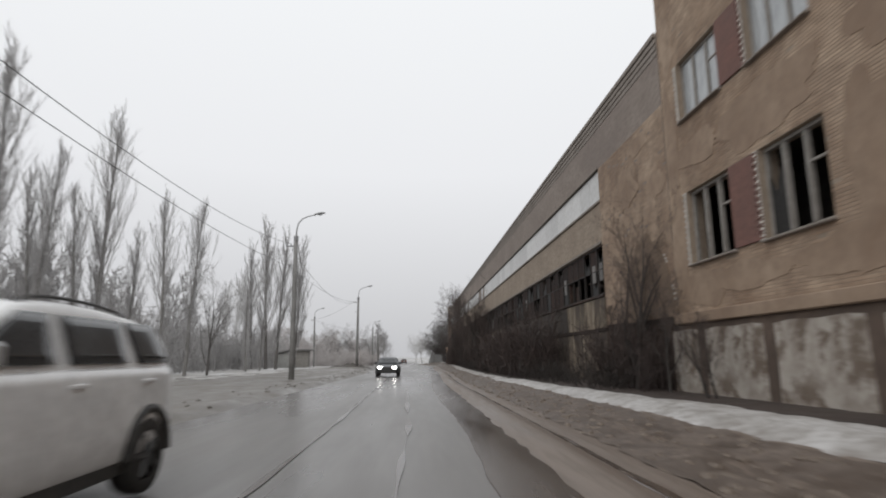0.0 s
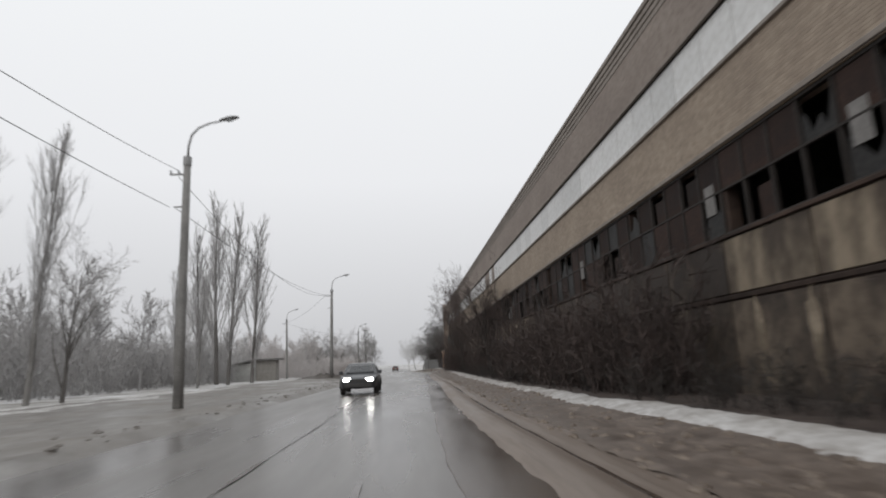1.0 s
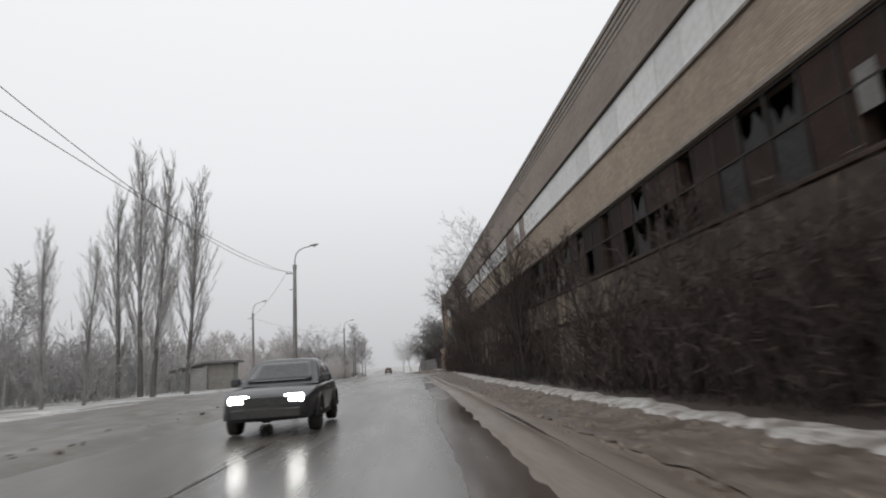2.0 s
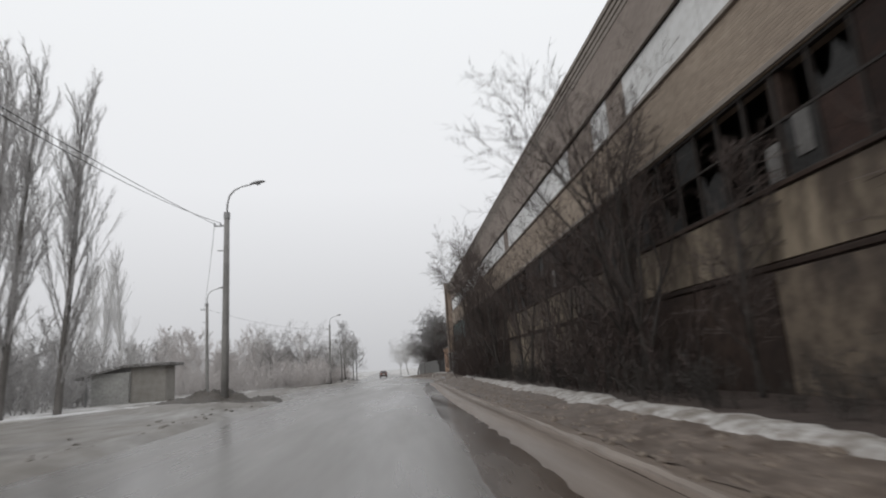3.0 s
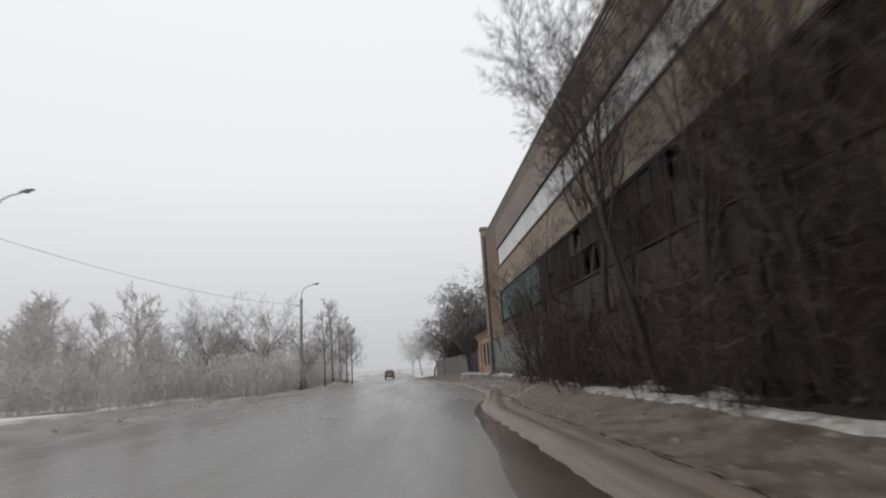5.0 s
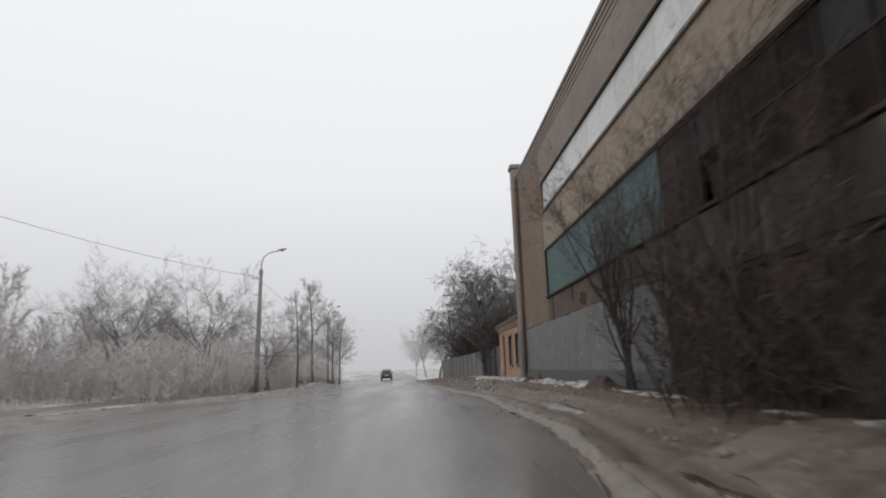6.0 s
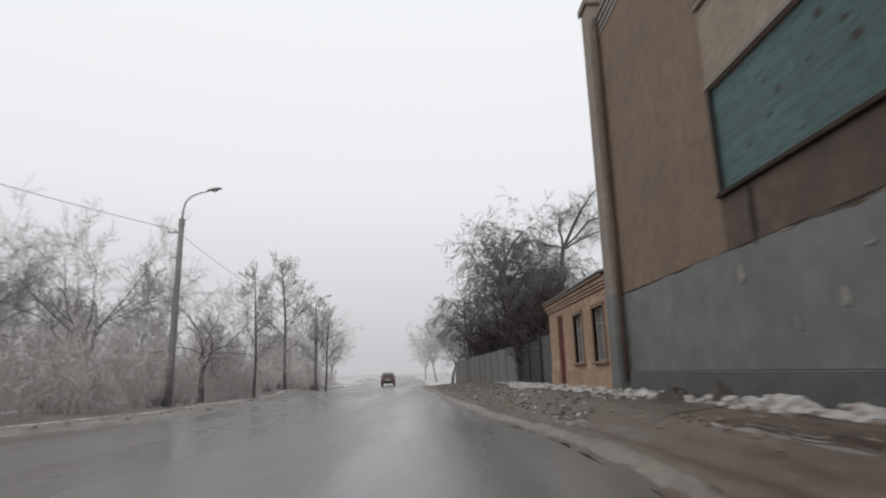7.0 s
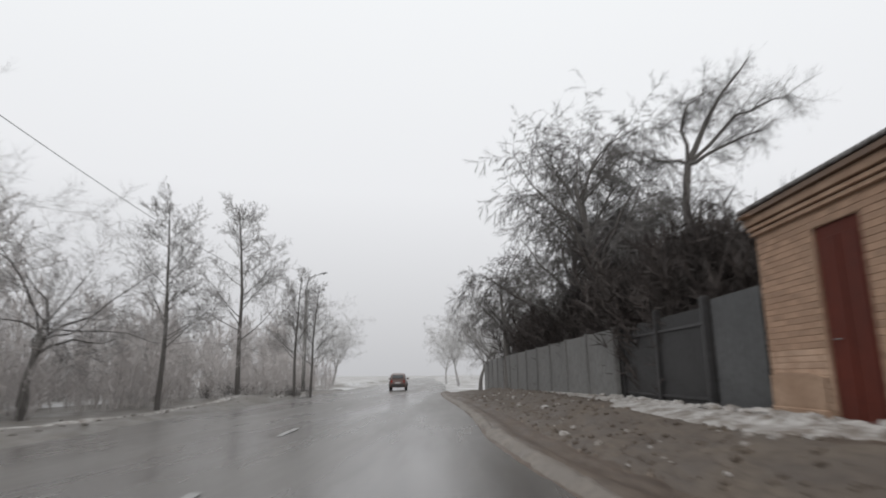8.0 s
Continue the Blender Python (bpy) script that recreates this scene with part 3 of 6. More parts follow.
for i, (kn, wd) in enumerate((([(10, -15.6), (66, -15.4)], 0.5), ([(14, -17.0), (60, -17.2)], 0.8), ([(120, -13.5), (141, -10.6), (176, -12.2)], 0.28), ([(84, -16.5), (98, -17)], 0.9))):
    ob = patch_line(kn, wd, i * 3.1).make("snow_patch", M_SNOWHEAP if i == 2 else M_SNOW, smooth=True)
    tagged(ob, "thin streak of leftover snow on the verge", "snow", "snow streaks on the verge", kind="structure")


def clods(count, seed, place, size):
    """Frozen lumps of dirty slush, each an uneven six-sided block."""
    rng = np.random.default_rng(seed)
    geo = Geo()
    for _ in range(count):
        x, y, z = place(rng)
        s = size * (0.4 + rng.random() ** 2 * 1.5)
        k = len(geo.v)
        ring = 6
        a0 = rng.random() * 6.3
        for lv, (rad, hh) in enumerate(((1.0, -0.3), (0.95, 0.25), (0.5, 0.62))):
            for j in range(ring):
                a = a0 + 2 * math.pi * j / ring
                r = s * rad * (0.7 + 0.5 * rng.random())
                geo.v.append((x + r * math.cos(a), y + r * 1.25 * math.sin(a), z + s * hh * (0.8 + 0.4 * rng.random())))
        for lv in range(2):
            for j in range(ring):
                j2 = (j + 1) % ring
                geo.f.append((k + lv * ring + j, k + lv * ring + j2, k + (lv + 1) * ring + j2, k + (lv + 1) * ring + j))
        geo.f.append(tuple(k + 2 * ring + j for j in range(ring)))
    return geo


def on_ridge(rng):
    y = rng.uniform(2, 172) if rng.random() < 0.75 else rng.uniform(2, 60)
    a, b = lerp_line(RIGHT, y) + 1.2, lerp_line(SNOW_LO, y) + 0.15
    x = a + (b - a) * (0.5 + 0.5 * math.sin((rng.random() - 0.5) * math.pi)) + rng.normal(0, 0.08)
    return x, y, right_height(x, y)


def on_berm(rng):
    y = rng.uniform(127, 172)
    a, b = lerp_line(RIGHT, y) + 1.2, lerp_line(SNOW_LO, y) + 0.3
    x = a + (b - a) * rng.random()
    return x, y, berm_height(x, y)


ob = clods(900, 8, on_berm, 0.042).make("berm_clods", M_BERM)
tagged(ob, "lumps of frozen mud and snow on the berm", "slush", kind="stuff")
ob = clods(120, 12, on_berm, 0.065).make("berm_snow", M_SNOWHEAP)
tagged(ob, "lumps of old snow on the berm", "snow", kind="stuff")


def on_verge(rng):
    y = rng.uniform(10, 175)
    x = lerp_line(LEFT, y) - 0.3 - abs(rng.normal(0, 0.8))
    return x, y, left_height(x, y)


ob = clods(3000, 3, on_ridge, 0.04).make("slush_clods", M_CLOD)
tagged(ob, "frozen lumps of dirty slush along the shoulder", "slush", kind="stuff")
ob = clods(420, 4, on_verge, 0.045).make("verge_clods", M_VERGE)
tagged(ob, "dirty ice lumps along the verge edge", "slush", kind="stuff")


def on_snowline(rng):
    y = rng.uniform(116, 152)
    x = min(4.75 + rng.normal(0, 0.25), 5.1)
    return x, y, right_height(x, y) + 0.02


ob = clods(420, 9, on_snowline, 0.075).make("snow_lumps", M_SNOWHEAP)
tagged(ob, "lumps of shovelled snow at the wall foot", "snow", kind="stuff")



def heap(name, x, y, rx, ry, h, material, label, height, seed):
    """A low uneven mound on the ground."""
    rows = []
    for i in range(19):
        r = i / 18
        row = []
        for j in range(49):
            a = 2 * math.pi * (j % 48) / 48
            wob = 1 + 0.25 * nz(2 * math.cos(a), 2 * math.sin(a), 0.8, seed)
            px, py = x + rx * wob * r * math.cos(a), y + ry * wob * r * math.sin(a)
            row.append((px, py, height(px, py) - 0.03 + h * (1 - r * r) ** 1.3 * (0.85 + 0.6 * nz(px, py, 1.6, seed) + 0.5 * nz(px, py, 5, seed) + 0.4 * nz(px, py, 11, seed))))
        rows.append(row)
    ob = Geo().sheet(rows).make(name, material, smooth=True, fix=True)
    return tagged(ob, label, "heap", kind="structure")


for k, (x, y, rx, ry, h) in enumerate(((4.6, 115.7, 0.55, 0.9, 0.26), (4.75, 124.9, 0.3, 0.4, 0.30), (4.5, 126.4, 0.5, 0.8, 0.22))):
    heap("dirt_heap", x, y, rx, ry, h, M_EARTH, "low heap of dark wet earth and slush", right_height, 3.0 * k)
for k, (x, y, rx, ry, h) in enumerate(((4.6, 117.4, 0.4, 1.1, 0.17), (4.65, 119.6, 0.35, 0.9, 0.15), (4.6, 123.0, 0.4, 0.9, 0.18), (4.6, 128.2, 0.4, 1.0, 0.16), (4.3, 133.0, 0.5, 1.5, 0.14), (4.4, 139.6, 0.5, 1.3, 0.18), (4.4, 145.2, 0.6, 2.2, 0.13), (4.5, 97.5, 0.35, 1.2, 0.16), (4.4, 93.6, 0.35, 1.0, 0.15))):
    heap("snow_heap", x, y, rx, ry, h, M_SNOWHEAP, "shovelled heap of old dirty snow", right_height, 2.0 * k + 1)
for k, (x, y, rx, ry) in enumerate(((2.9, 114.5, 0.30, 5.0), (3.5, 121.0, 0.25, 4.5), (2.7, 128.0, 0.30, 5.5), (3.3, 136.0, 0.28, 4.5), (2.4, 144.0, 0.3, 5.0), (2.2, 103.5, 0.2, 4.0))):
    heap("wet_rut", x, y, rx, ry, 0.055, M_PUDDLE, "long wet rut in the muddy shoulder", right_height, 1.3 * k + 60)
for k, (x, y, rx, ry, h) in enumerate(((-10.5, 80.0, 2.4, 2.4, 0.46), (-12.6, 81.2, 1.5, 1.8, 0.3), (-9.0, 83.4, 1.0, 2.4, 0.24))):
    heap("gravel_heap", x, y, rx, ry, h, M_GRAVEL, "dark gravel heaped round the lamp post", left_height, 1.7 * k + 40)

# dashed centre line, worn
dash = Geo()
dash.sheet([[(x + 0.02 * nz(x, y, 3), y, 0.0) for x in (-0.07, 0, 0.07)] for y in span(-1.0, 1.0, 12)])
dash_me = dash.data("dash", M_MARK)
marking = thing("lane_marking", (0, 0, 0), "worn white dashes down the middle of the road", "road marking", kind="structure")
for x, y, size in ((-2.5, 113.9, 0.3), (-3.07, 137.2, 0.5), (-4.15, 145.2, 1.0), (-5.0, 156.0, 1.0), (-5.8, 167.0, 1.0)):
    d = part("dash", dash_me, marking, (x, y, g(y) + 0.012))
    d.scale = (1, size, 1)
    d.rotation_euler = (0, 0, 0.06)

# long tarred joints in the asphalt
for name_x, y0, y1 in ((-2.5, -4, 24), (-3.9, -4, 44)):
    rows = [[(name_x + 0.15 * nz(name_x, y, 0.12) + s * max(0.004, 0.028 + 0.09 * nz(2 + name_x, y, 0.45)) - max(0, y) * 0.004, y, g(y) + 0.011) for s in (-1, 1)] for y in span(y0, y1, 120)]
    ob = Geo().sheet(rows).make("tar_joint", M_PUDDLE)
    tagged(ob, "dark tarred joint running along the asphalt", "road joint", "tar joints", kind="structure")


# ---- the derelict factory hall ----
WX = 5.38          # street face of the walls
HALL_Y0, HALL_Y1 = 18.2, 131.6
RIB_Y0, RIB_Y1 = 24.7, 125.4
RIB_Z0, RIB_Z1 = 3.70, 5.76
STR_Z0, STR_Z1 = 7.63, 8.97
ROOF_Z = 11.40
TEAL_Y0 = 112.5


def brick_field(geo, x, rect, holes, bl=0.25, bh=0.067, joint=0.010, proud=0.006, seed=0, gone=0.0):
    """Running bond over a rectangle (y0, y1, z0, z1) of a wall that faces -x, around holes."""
    rng = np.random.default_rng(seed)
    y0, y1, z0, z1 = rect
    row, z = 0, z0
    out = []
    while z + bh <= z1 + 0.001:
        y = y0 - (row % 2) * (bl + joint) / 2
        while y < y1:
            a, b = max(y, y0), min(y + bl, y1)
            for h0, h1, hz0, hz1 in holes:
                if z + bh > hz0 and z < hz1:
                    if a < h0 < b:
                        b = h0
                    elif a < h1 < b:
                        a = h1
                    elif h0 <= a and b <= h1:
                        b = a
            if b - a > 0.04 and rng.random() >= gone:
                out.append((a, b, z, z + bh, proud * (0.75 + 0.5 * rng.random())))
            y += bl + joint
        row += 1
        z += bh + joint
    if geo is not None:
        for a, b, c, d, p in out:
            k = len(geo.v)
            e = 0.004
            geo.v += [(x, a, c), (x, b, c), (x, b, d), (x, a, d), (x - p, a + e, c + e), (x - p, b - e, c + e), (x - p, b - e, d - e), (x - p, a + e, d - e)]
            geo.f += [(k + 4, k + 7, k + 6, k + 5), (k, k + 4, k + 5, k + 1), (k + 1, k + 5, k + 6, k + 2), (k + 2, k + 6, k + 7, k + 3), (k + 3, k + 7, k + 4, k)]
    return out


hall = thing("factory_hall", (0, 0, 0), "long derelict factory hall with ribbon windows and stained walls", "building")
w = Geo()
w.box(WX, WX + 0.45, HALL_Y0, HALL_Y1, -1.6, 2.62)
w.make("lower_wall", M_LOW, hall, "grimy lower wall, darkened for low light")
w = Geo()
w.box(WX, WX + 0.45, RIB_Y0, TEAL_Y0, 2.62, RIB_Z0)
w.make("sill_wall", M_LOW2, hall, "patchy concrete wall under the windows")
w = Geo()
w.box(WX, WX + 0.45, TEAL_Y0, RIB_Y1, 2.62, RIB_Z0)
w.make("brown_wall", M_RUST, hall, "rust-brown plaster under the teal panels")
w = Geo()
w.box(WX, WX + 0.45, RIB_Y1, HALL_Y1, 2.62, ROOF_Z - 0.1)
w.make("end_wall", M_END, hall, "ochre-brown plastered end of the wall")
w = Geo()
w.box(WX, WX + 0.45, RIB_Y0, RIB_Y1, RIB_Z1, STR_Z0)
w.make("band_wall", M_MORTAR, hall)
w = Geo()
w.box(WX, WX + 0.45, HALL_Y0, RIB_Y0, 2.62, STR_Z1)
w.box(WX, WX + 0.45, HALL_Y0, RIB_Y1, STR_Z1, ROOF_Z - 0.1)
w.make("upper_wall", M_PLASTER, hall, "stained taupe plaster upper wall")
w = Geo()
brick_field(w, WX, (HALL_Y0 + 0.01, RIB_Y0 - 0.02, 2.42, STR_Z1), [], seed=6, gone=0.015)
tagged(w.make("brickwork", M_OCHRE, hall, "ochre brick courses near the corner"), kind="stuff")
# dark patch of plaster where an arch was closed, with chipped pale bricks on its rim
arch = [(22.35, 2.36), (18.28, 2.36), (18.42, 3.3), (18.75, 4.1), (19.3, 4.75), (20.1, 5.18), (20.9, 5.0), (21.6, 4.5), (22.15, 3.8)]
ring = []
for k, ((a0, c0), (a1, c1)) in enumerate(zip(arch, arch[1:] + arch[:1])):
    for j in range(9):
        a, c = a0 + (a1 - a0) * j / 9, c0 + (c1 - c0) * j / 9
        ring.append((a + 0.22 * nz(a, c, 1.9) * (k > 0), c + 0.22 * nz(c, a, 2.3, 4) * (k > 0)))
arch = ring
w = Geo()
n = len(arch)
w.v = [(WX - 0.022, a, b) for a, b in arch] + [(WX - 0.001, a, b) for a, b in arch]
w.f = [tuple(range(n)), tuple(range(n, 2 * n))] + [(j, (j + 1) % n, n + (j + 1) % n, n + j) for j in range(n)]
w.make("closed_arch", M_END, hall, "dark plastered patch closing an old arch", fix=True)
rim = Geo().box(-0.03, 0.0, -0.06, 0.06, -0.034, 0.034, 0.006).data("brick", M_PALEBR)
for (a0, c0), (a1, c1) in zip(arch[14:30], arch[15:31]):
    steps = int(math.hypot(a1 - a0, c1 - c0) / 0.085)
    for j in range(steps):
        if (j * 7 + int(a0 * 10)) % 5 != 0:
            s = j / steps
            part("brick", rim, hall, (WX + 0.002 - 0.004 * (j % 3), a0 + (a1 - a0) * s - 0.05, c0 + (c1 - c0) * s + 0.03))
w = Geo()
w.box(WX + 0.45, WX + 18, HALL_Y1 - 0.4, HALL_Y1, -1.6, ROOF_Z - 0.1)
w.box(WX + 17.6, WX + 18, HALL_Y0, HALL_Y1 - 0.4, -1.6, ROOF_Z - 0.1)
w.make("rear_walls", M_PLASTER, hall)
# floor and an added backing wall, coloured dark like indoor shade
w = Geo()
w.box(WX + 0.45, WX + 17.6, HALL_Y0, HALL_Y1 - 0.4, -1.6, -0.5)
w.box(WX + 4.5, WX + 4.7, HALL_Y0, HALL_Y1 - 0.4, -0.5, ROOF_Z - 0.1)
w.make("interior", M_INSIDE, hall, "empty interior in a near-black colour imitating shade")
w = Geo()
w.box(WX + 0.1, WX + 18, HALL_Y0, HALL_Y1, ROOF_Z - 0.1, ROOF_Z + 0.1)
w.make("roof", M_CORN, hall)
# stepped cornice with projecting courses
for z, p in ((10.66, 0.02), (10.86, 0.035), (11.06, 0.055), (11.26, 0.09)):
    Geo().box(WX - p, WX + 0.02, HALL_Y0 + 0.02, HALL_Y1 - 0.06, z, z + 0.17, 0.012).make("cornice_course", M_CORN, hall, "projecting concrete cornice course")
# corner pilaster with its raised cap
w = Geo()
w.box(WX - 0.28, WX + 0.5, HALL_Y1 - 0.05, HALL_Y1 + 0.62, -1.6, 11.9, 0.03)
w.box(WX - 0.36, WX + 0.58, HALL_Y1 - 0.15, HALL_Y1 + 0.72, 11.9, 12.15, 0.03)
w.make("corner_pilaster", M_PLASTER, hall, "taupe plastered corner pilaster")
Geo().box(WX - 0.29, WX + 0.3, HALL_Y1 - 0.06, HALL_Y1 + 0.63, -1.5, 2.66, 0.035).make("painted_foot", M_GREY, hall, "grey painted foot of the pilaster")
w = Geo()
w.tube([(WX - 0.12, HALL_Y1 - 0.22, z) for z in (0.2, 4, 8, 11.3)], [0.06] * 4, 10)
w.make("downpipe", M_RUST, hall, "rusty downpipe", smooth=True)

# brick courses of the band between the two rows of windows
w = Geo()
brick_field(w, WX, (RIB_Y0 + 0.02, RIB_Y1 - 0.02, RIB_Z1 + 0.16, STR_Z0 - 0.14), [], proud=0.003, seed=5, gone=0.03)
tagged(w.make("brickwork", M_BAND, hall, "weathered beige brick courses"), kind="stuff")
for p, z0, z1 in ((0.05, RIB_Z1 + 0.02, RIB_Z1 + 0.14), (0.08, STR_Z0 - 0.12, STR_Z0 - 0.02), (0.05, STR_Z1, STR_Z1 + 0.10)):
    Geo().box(WX - p, WX + 0.02, RIB_Y0, RIB_Y1, z0, z1, 0.012).make("lintel", M_CORN, hall)
w = Geo()
w.box(WX - 0.09, WX + 0.02, RIB_Y0, RIB_Y1, RIB_Z0 - 0.10, RIB_Z0 - 0.01, 0.012)
w.make("sill", M_LOW, hall)

# cladding panels below the ribbon, two tiers
panel_lo = Geo().box(-0.045, 0.0, 0.02, 2.96, -0.55, 2.16, 0.012).data("panel", M_LOW)
panel_mid = Geo().box(-0.05, 0.0, 0.02, 2.96, 2.34, 3.56, 0.012).data("panel", M_LOW2)
panel_tan = Geo().box(-0.05, 0.0, 0.02, 2.96, 2.34, 3.56, 0.012).data("panel", M_TAN)
panel_smear = Geo().box(-0.045, 0.0, 0.02, 2.96, -0.55, 2.16, 0.012).data("panel", M_TAN)
pale_mid = Geo().box(-0.05, 0.0, 0.02, 2.96, 2.34, 3.56, 0.012).data("panel", M_TANPALE)
panel_pale = Geo().box(-0.045, 0.0, 0.02, 2.96, -0.55, 2.16, 0.012).data("panel", M_LOW2)
for i in range(31):
    y = 18.6 + 3.0 * i
    part("panel", panel_smear if i in (12, 21) else panel_pale if i in (2, 3, 4, 11, 13, 18, 20, 22) else panel_lo, hall, (WX, y, 0))
    if i > 1:
        part("panel", pale_mid if i == 19 else panel_tan if i in (2, 3, 11, 12, 13, 14, 15, 18, 20, 21, 22) else panel_mid, hall, (WX, y, 0))
w = Geo()
w.box(WX - 0.06, WX + 0.02, RIB_Y0, 112.4, 2.20, 2.31, 0.015)
w.make("ledge", M_LOW, hall, "dirty concrete ledge")

# grey painted foot of the wall at the far end
w = Geo()
rows = []
for y in span(112.6, HALL_Y1 - 0.06, 60):
    top = 2.58 + 0.05 * nz(2, y, 1.2)
    rows.append([(WX - 0.006, y, z) for z in (0.46, 0.46 + (top - 0.46) * 0.5, top)])
w.sheet(rows)
w.make("grey_dado", M_GREY, hall, "flat grey painted dado")
w = Geo()
rows = []
for y in span(112.8, 128.0, 240):
    top = 2.60 + 0.05 * nz(2, y, 1.2)
    rows.append([(WX - 0.012 - 0.006 * nz(3, y, 3), y, top - 0.004 - max(0.0, 0.005 + 0.07 * nz(6, y, 0.55) + 0.06 * nz(6, y, 2.6))), (WX - 0.012, y, top)])
w.sheet(rows)
w.make("peeling_edge", M_TAN, hall, "flaking pale edge of the paint")
w = Geo()
w.box(WX - 0.06, WX + 0.01, 112.6, HALL_Y1 - 0.06, -1.5, 0.45, 0.02)
w.make("plinth", M_GREYDK, hall, "dark grey plinth")

# ribbon of broken windows: one unit per bay, panes and boards in steel mullions
rng = np.random.default_rng(21)
mull = Geo().box(WX + 0.05, WX + 0.15, -0.035, 0.035, RIB_Z0, RIB_Z1, 0.008).data("mullion", M_DARKFR)
post = Geo().box(WX + 0.10, WX + 0.42, -0.17, 0.17, RIB_Z0, RIB_Z1, 0.015).data("column", M_LOW)
RIB_ZM = RIB_Z0 + 1.08
tiers = ((RIB_Z0 + 0.065, RIB_ZM - 0.03), (RIB_ZM + 0.03, RIB_Z1 - 0.075))
panes = [Geo().box(WX + 0.09, WX + 0.105, 0.055, 0.905, a, b).data("pane", M_PANE) for a, b in tiers]
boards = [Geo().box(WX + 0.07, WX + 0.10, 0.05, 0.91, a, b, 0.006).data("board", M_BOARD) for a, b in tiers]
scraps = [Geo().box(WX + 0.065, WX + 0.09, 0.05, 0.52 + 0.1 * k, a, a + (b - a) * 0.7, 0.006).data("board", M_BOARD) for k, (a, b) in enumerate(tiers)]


def shard(seed):
    r = np.random.default_rng(seed)
    z0, z1 = tiers[seed % 2]
    pts = [(0.055, z0), (0.905, z0), (0.905, z0 + (z1 - z0) * (0.2 + 0.6 * r.random()))]
    pts += [(0.905 - 0.85 * (j + r.random() * 0.7) / 4, z0 + (z1 - z0) * (0.1 + 0.85 * r.random())) for j in range(4)] + [(0.055, z0 + (z1 - z0) * (0.2 + 0.7 * r.random()))]
    geo = Geo()
    n = len(pts)
    geo.v = [(WX + 0.09, a, b) for a, b in pts] + [(WX + 0.10, a, b) for a, b in pts]
    geo.f = [tuple(range(n))[::-1], tuple(range(n, 2 * n))] + [(j, (j + 1) % n, n + (j + 1) % n, n + j) for j in range(n)]
    return geo


shards = [shard(k).data("broken_pane", M_PANE, fix=True) for k in range(6)]
rags = [Geo().box(WX + 0.06, WX + 0.085, 0.12 + 0.1 * k, 0.5 + 0.13 * k, RIB_Z0 + 0.3 * k, RIB_Z0 + 0.75 + 0.3 * k, 0.01).data("sheeting", M_RAG) for k in range(3)]
y = RIB_Y0
while y < TEAL_Y0 - 0.5:
    y1 = min(y + 5.86, TEAL_Y0)
    unit = thing("ribbon_window", (0, y, 0), "broken steel ribbon window, panes smashed or boarded", "window", "ribbon windows of the hall")
    part("column", post, unit, (0, 0.02, 0))
    top = Geo().box(WX + 0.04, WX + 0.16, 0, y1 - y, RIB_Z1 - 0.07, RIB_Z1, 0.008).make("head_rail", M_DARKFR, unit)
    low = Geo().box(WX + 0.04, WX + 0.16, 0, y1 - y, RIB_Z0, RIB_Z0 + 0.06, 0.008).make("bottom_rail", M_DARKFR, unit)
    Geo().box(WX + 0.055, WX + 0.145, 0, y1 - y, RIB_ZM - 0.028, RIB_ZM + 0.028, 0.008).make("transom", M_DARKFR, unit)
    n = int(round((y1 - y) / 0.975))
    for k in range(n):
        a = (y1 - y) * k / n
        part("mullion", mull, unit, (0, a + 0.02, 0))
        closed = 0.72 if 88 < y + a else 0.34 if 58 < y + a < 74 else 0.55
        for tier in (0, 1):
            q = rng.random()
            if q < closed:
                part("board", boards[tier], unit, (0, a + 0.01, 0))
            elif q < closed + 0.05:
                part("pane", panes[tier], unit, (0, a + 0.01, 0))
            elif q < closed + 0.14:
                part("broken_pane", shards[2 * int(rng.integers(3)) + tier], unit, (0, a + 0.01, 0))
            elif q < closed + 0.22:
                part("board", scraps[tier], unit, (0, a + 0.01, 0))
        if rng.random() < (0.12 if y < 88 else 0.03):
            part("sheeting", rags[int(rng.integers(3))], unit, (0, a, 0), "scrap of pale sheeting")
    y = y1

# teal painted end of the ribbon
teal = thing("painted_window_infill", (0, TEAL_Y0, 0), "peeling teal painted panels filling the window band", "window")
tp = Geo().box(WX + 0.06, WX + 0.14, 0.0, 1.276, RIB_Z0 + 0.02, RIB_Z1 - 0.02, 0.008).data("panel", M_TEAL)
for k in range(10):
    part("panel", tp, teal, (0, 0.06 + 1.284 * k, 0))
Geo().box(WX - 0.02, WX + 0.2, RIB_Y1 - TEAL_Y0 - 0.09, RIB_Y1 - TEAL_Y0 - 0.005, RIB_Z0, RIB_Z1, 0.01).make("jamb", M_DARKFR, teal, "dark jamb at the end of the panels")
rng = np.random.default_rng(77)
for k in range(44):
    a, z, s = rng.uniform(0.3, 12.2), 4.75 + rng.normal(0, 0.45), 0.02 + 0.08 * rng.random() ** 2
    geo = Geo()
    n = 8
    pts = [(a + s * (1.9 - 1.2 * rng.random()) * math.cos(6.283 * q / n), z + s * (1.1 - 0.6 * rng.random()) * math.sin(6.283 * q / n)) for q in range(n)]
    geo.v = [(WX + 0.055, p, q) for p, q in pts] + [(WX + 0.062, p, q) for p, q in pts]
    geo.f = [tuple(range(n))[::-1]] + [(q, (q + 1) % n, n + (q + 1) % n, n + q) for q in range(n)]
    geo.make("bare_patch", M_INSIDE, teal, "dark spot where paint fell off", fix=True)

# white strip of the upper light band
strip_win = thing("light_band", (0, 0, 0), "long band of dull white panels below the cornice", "window")
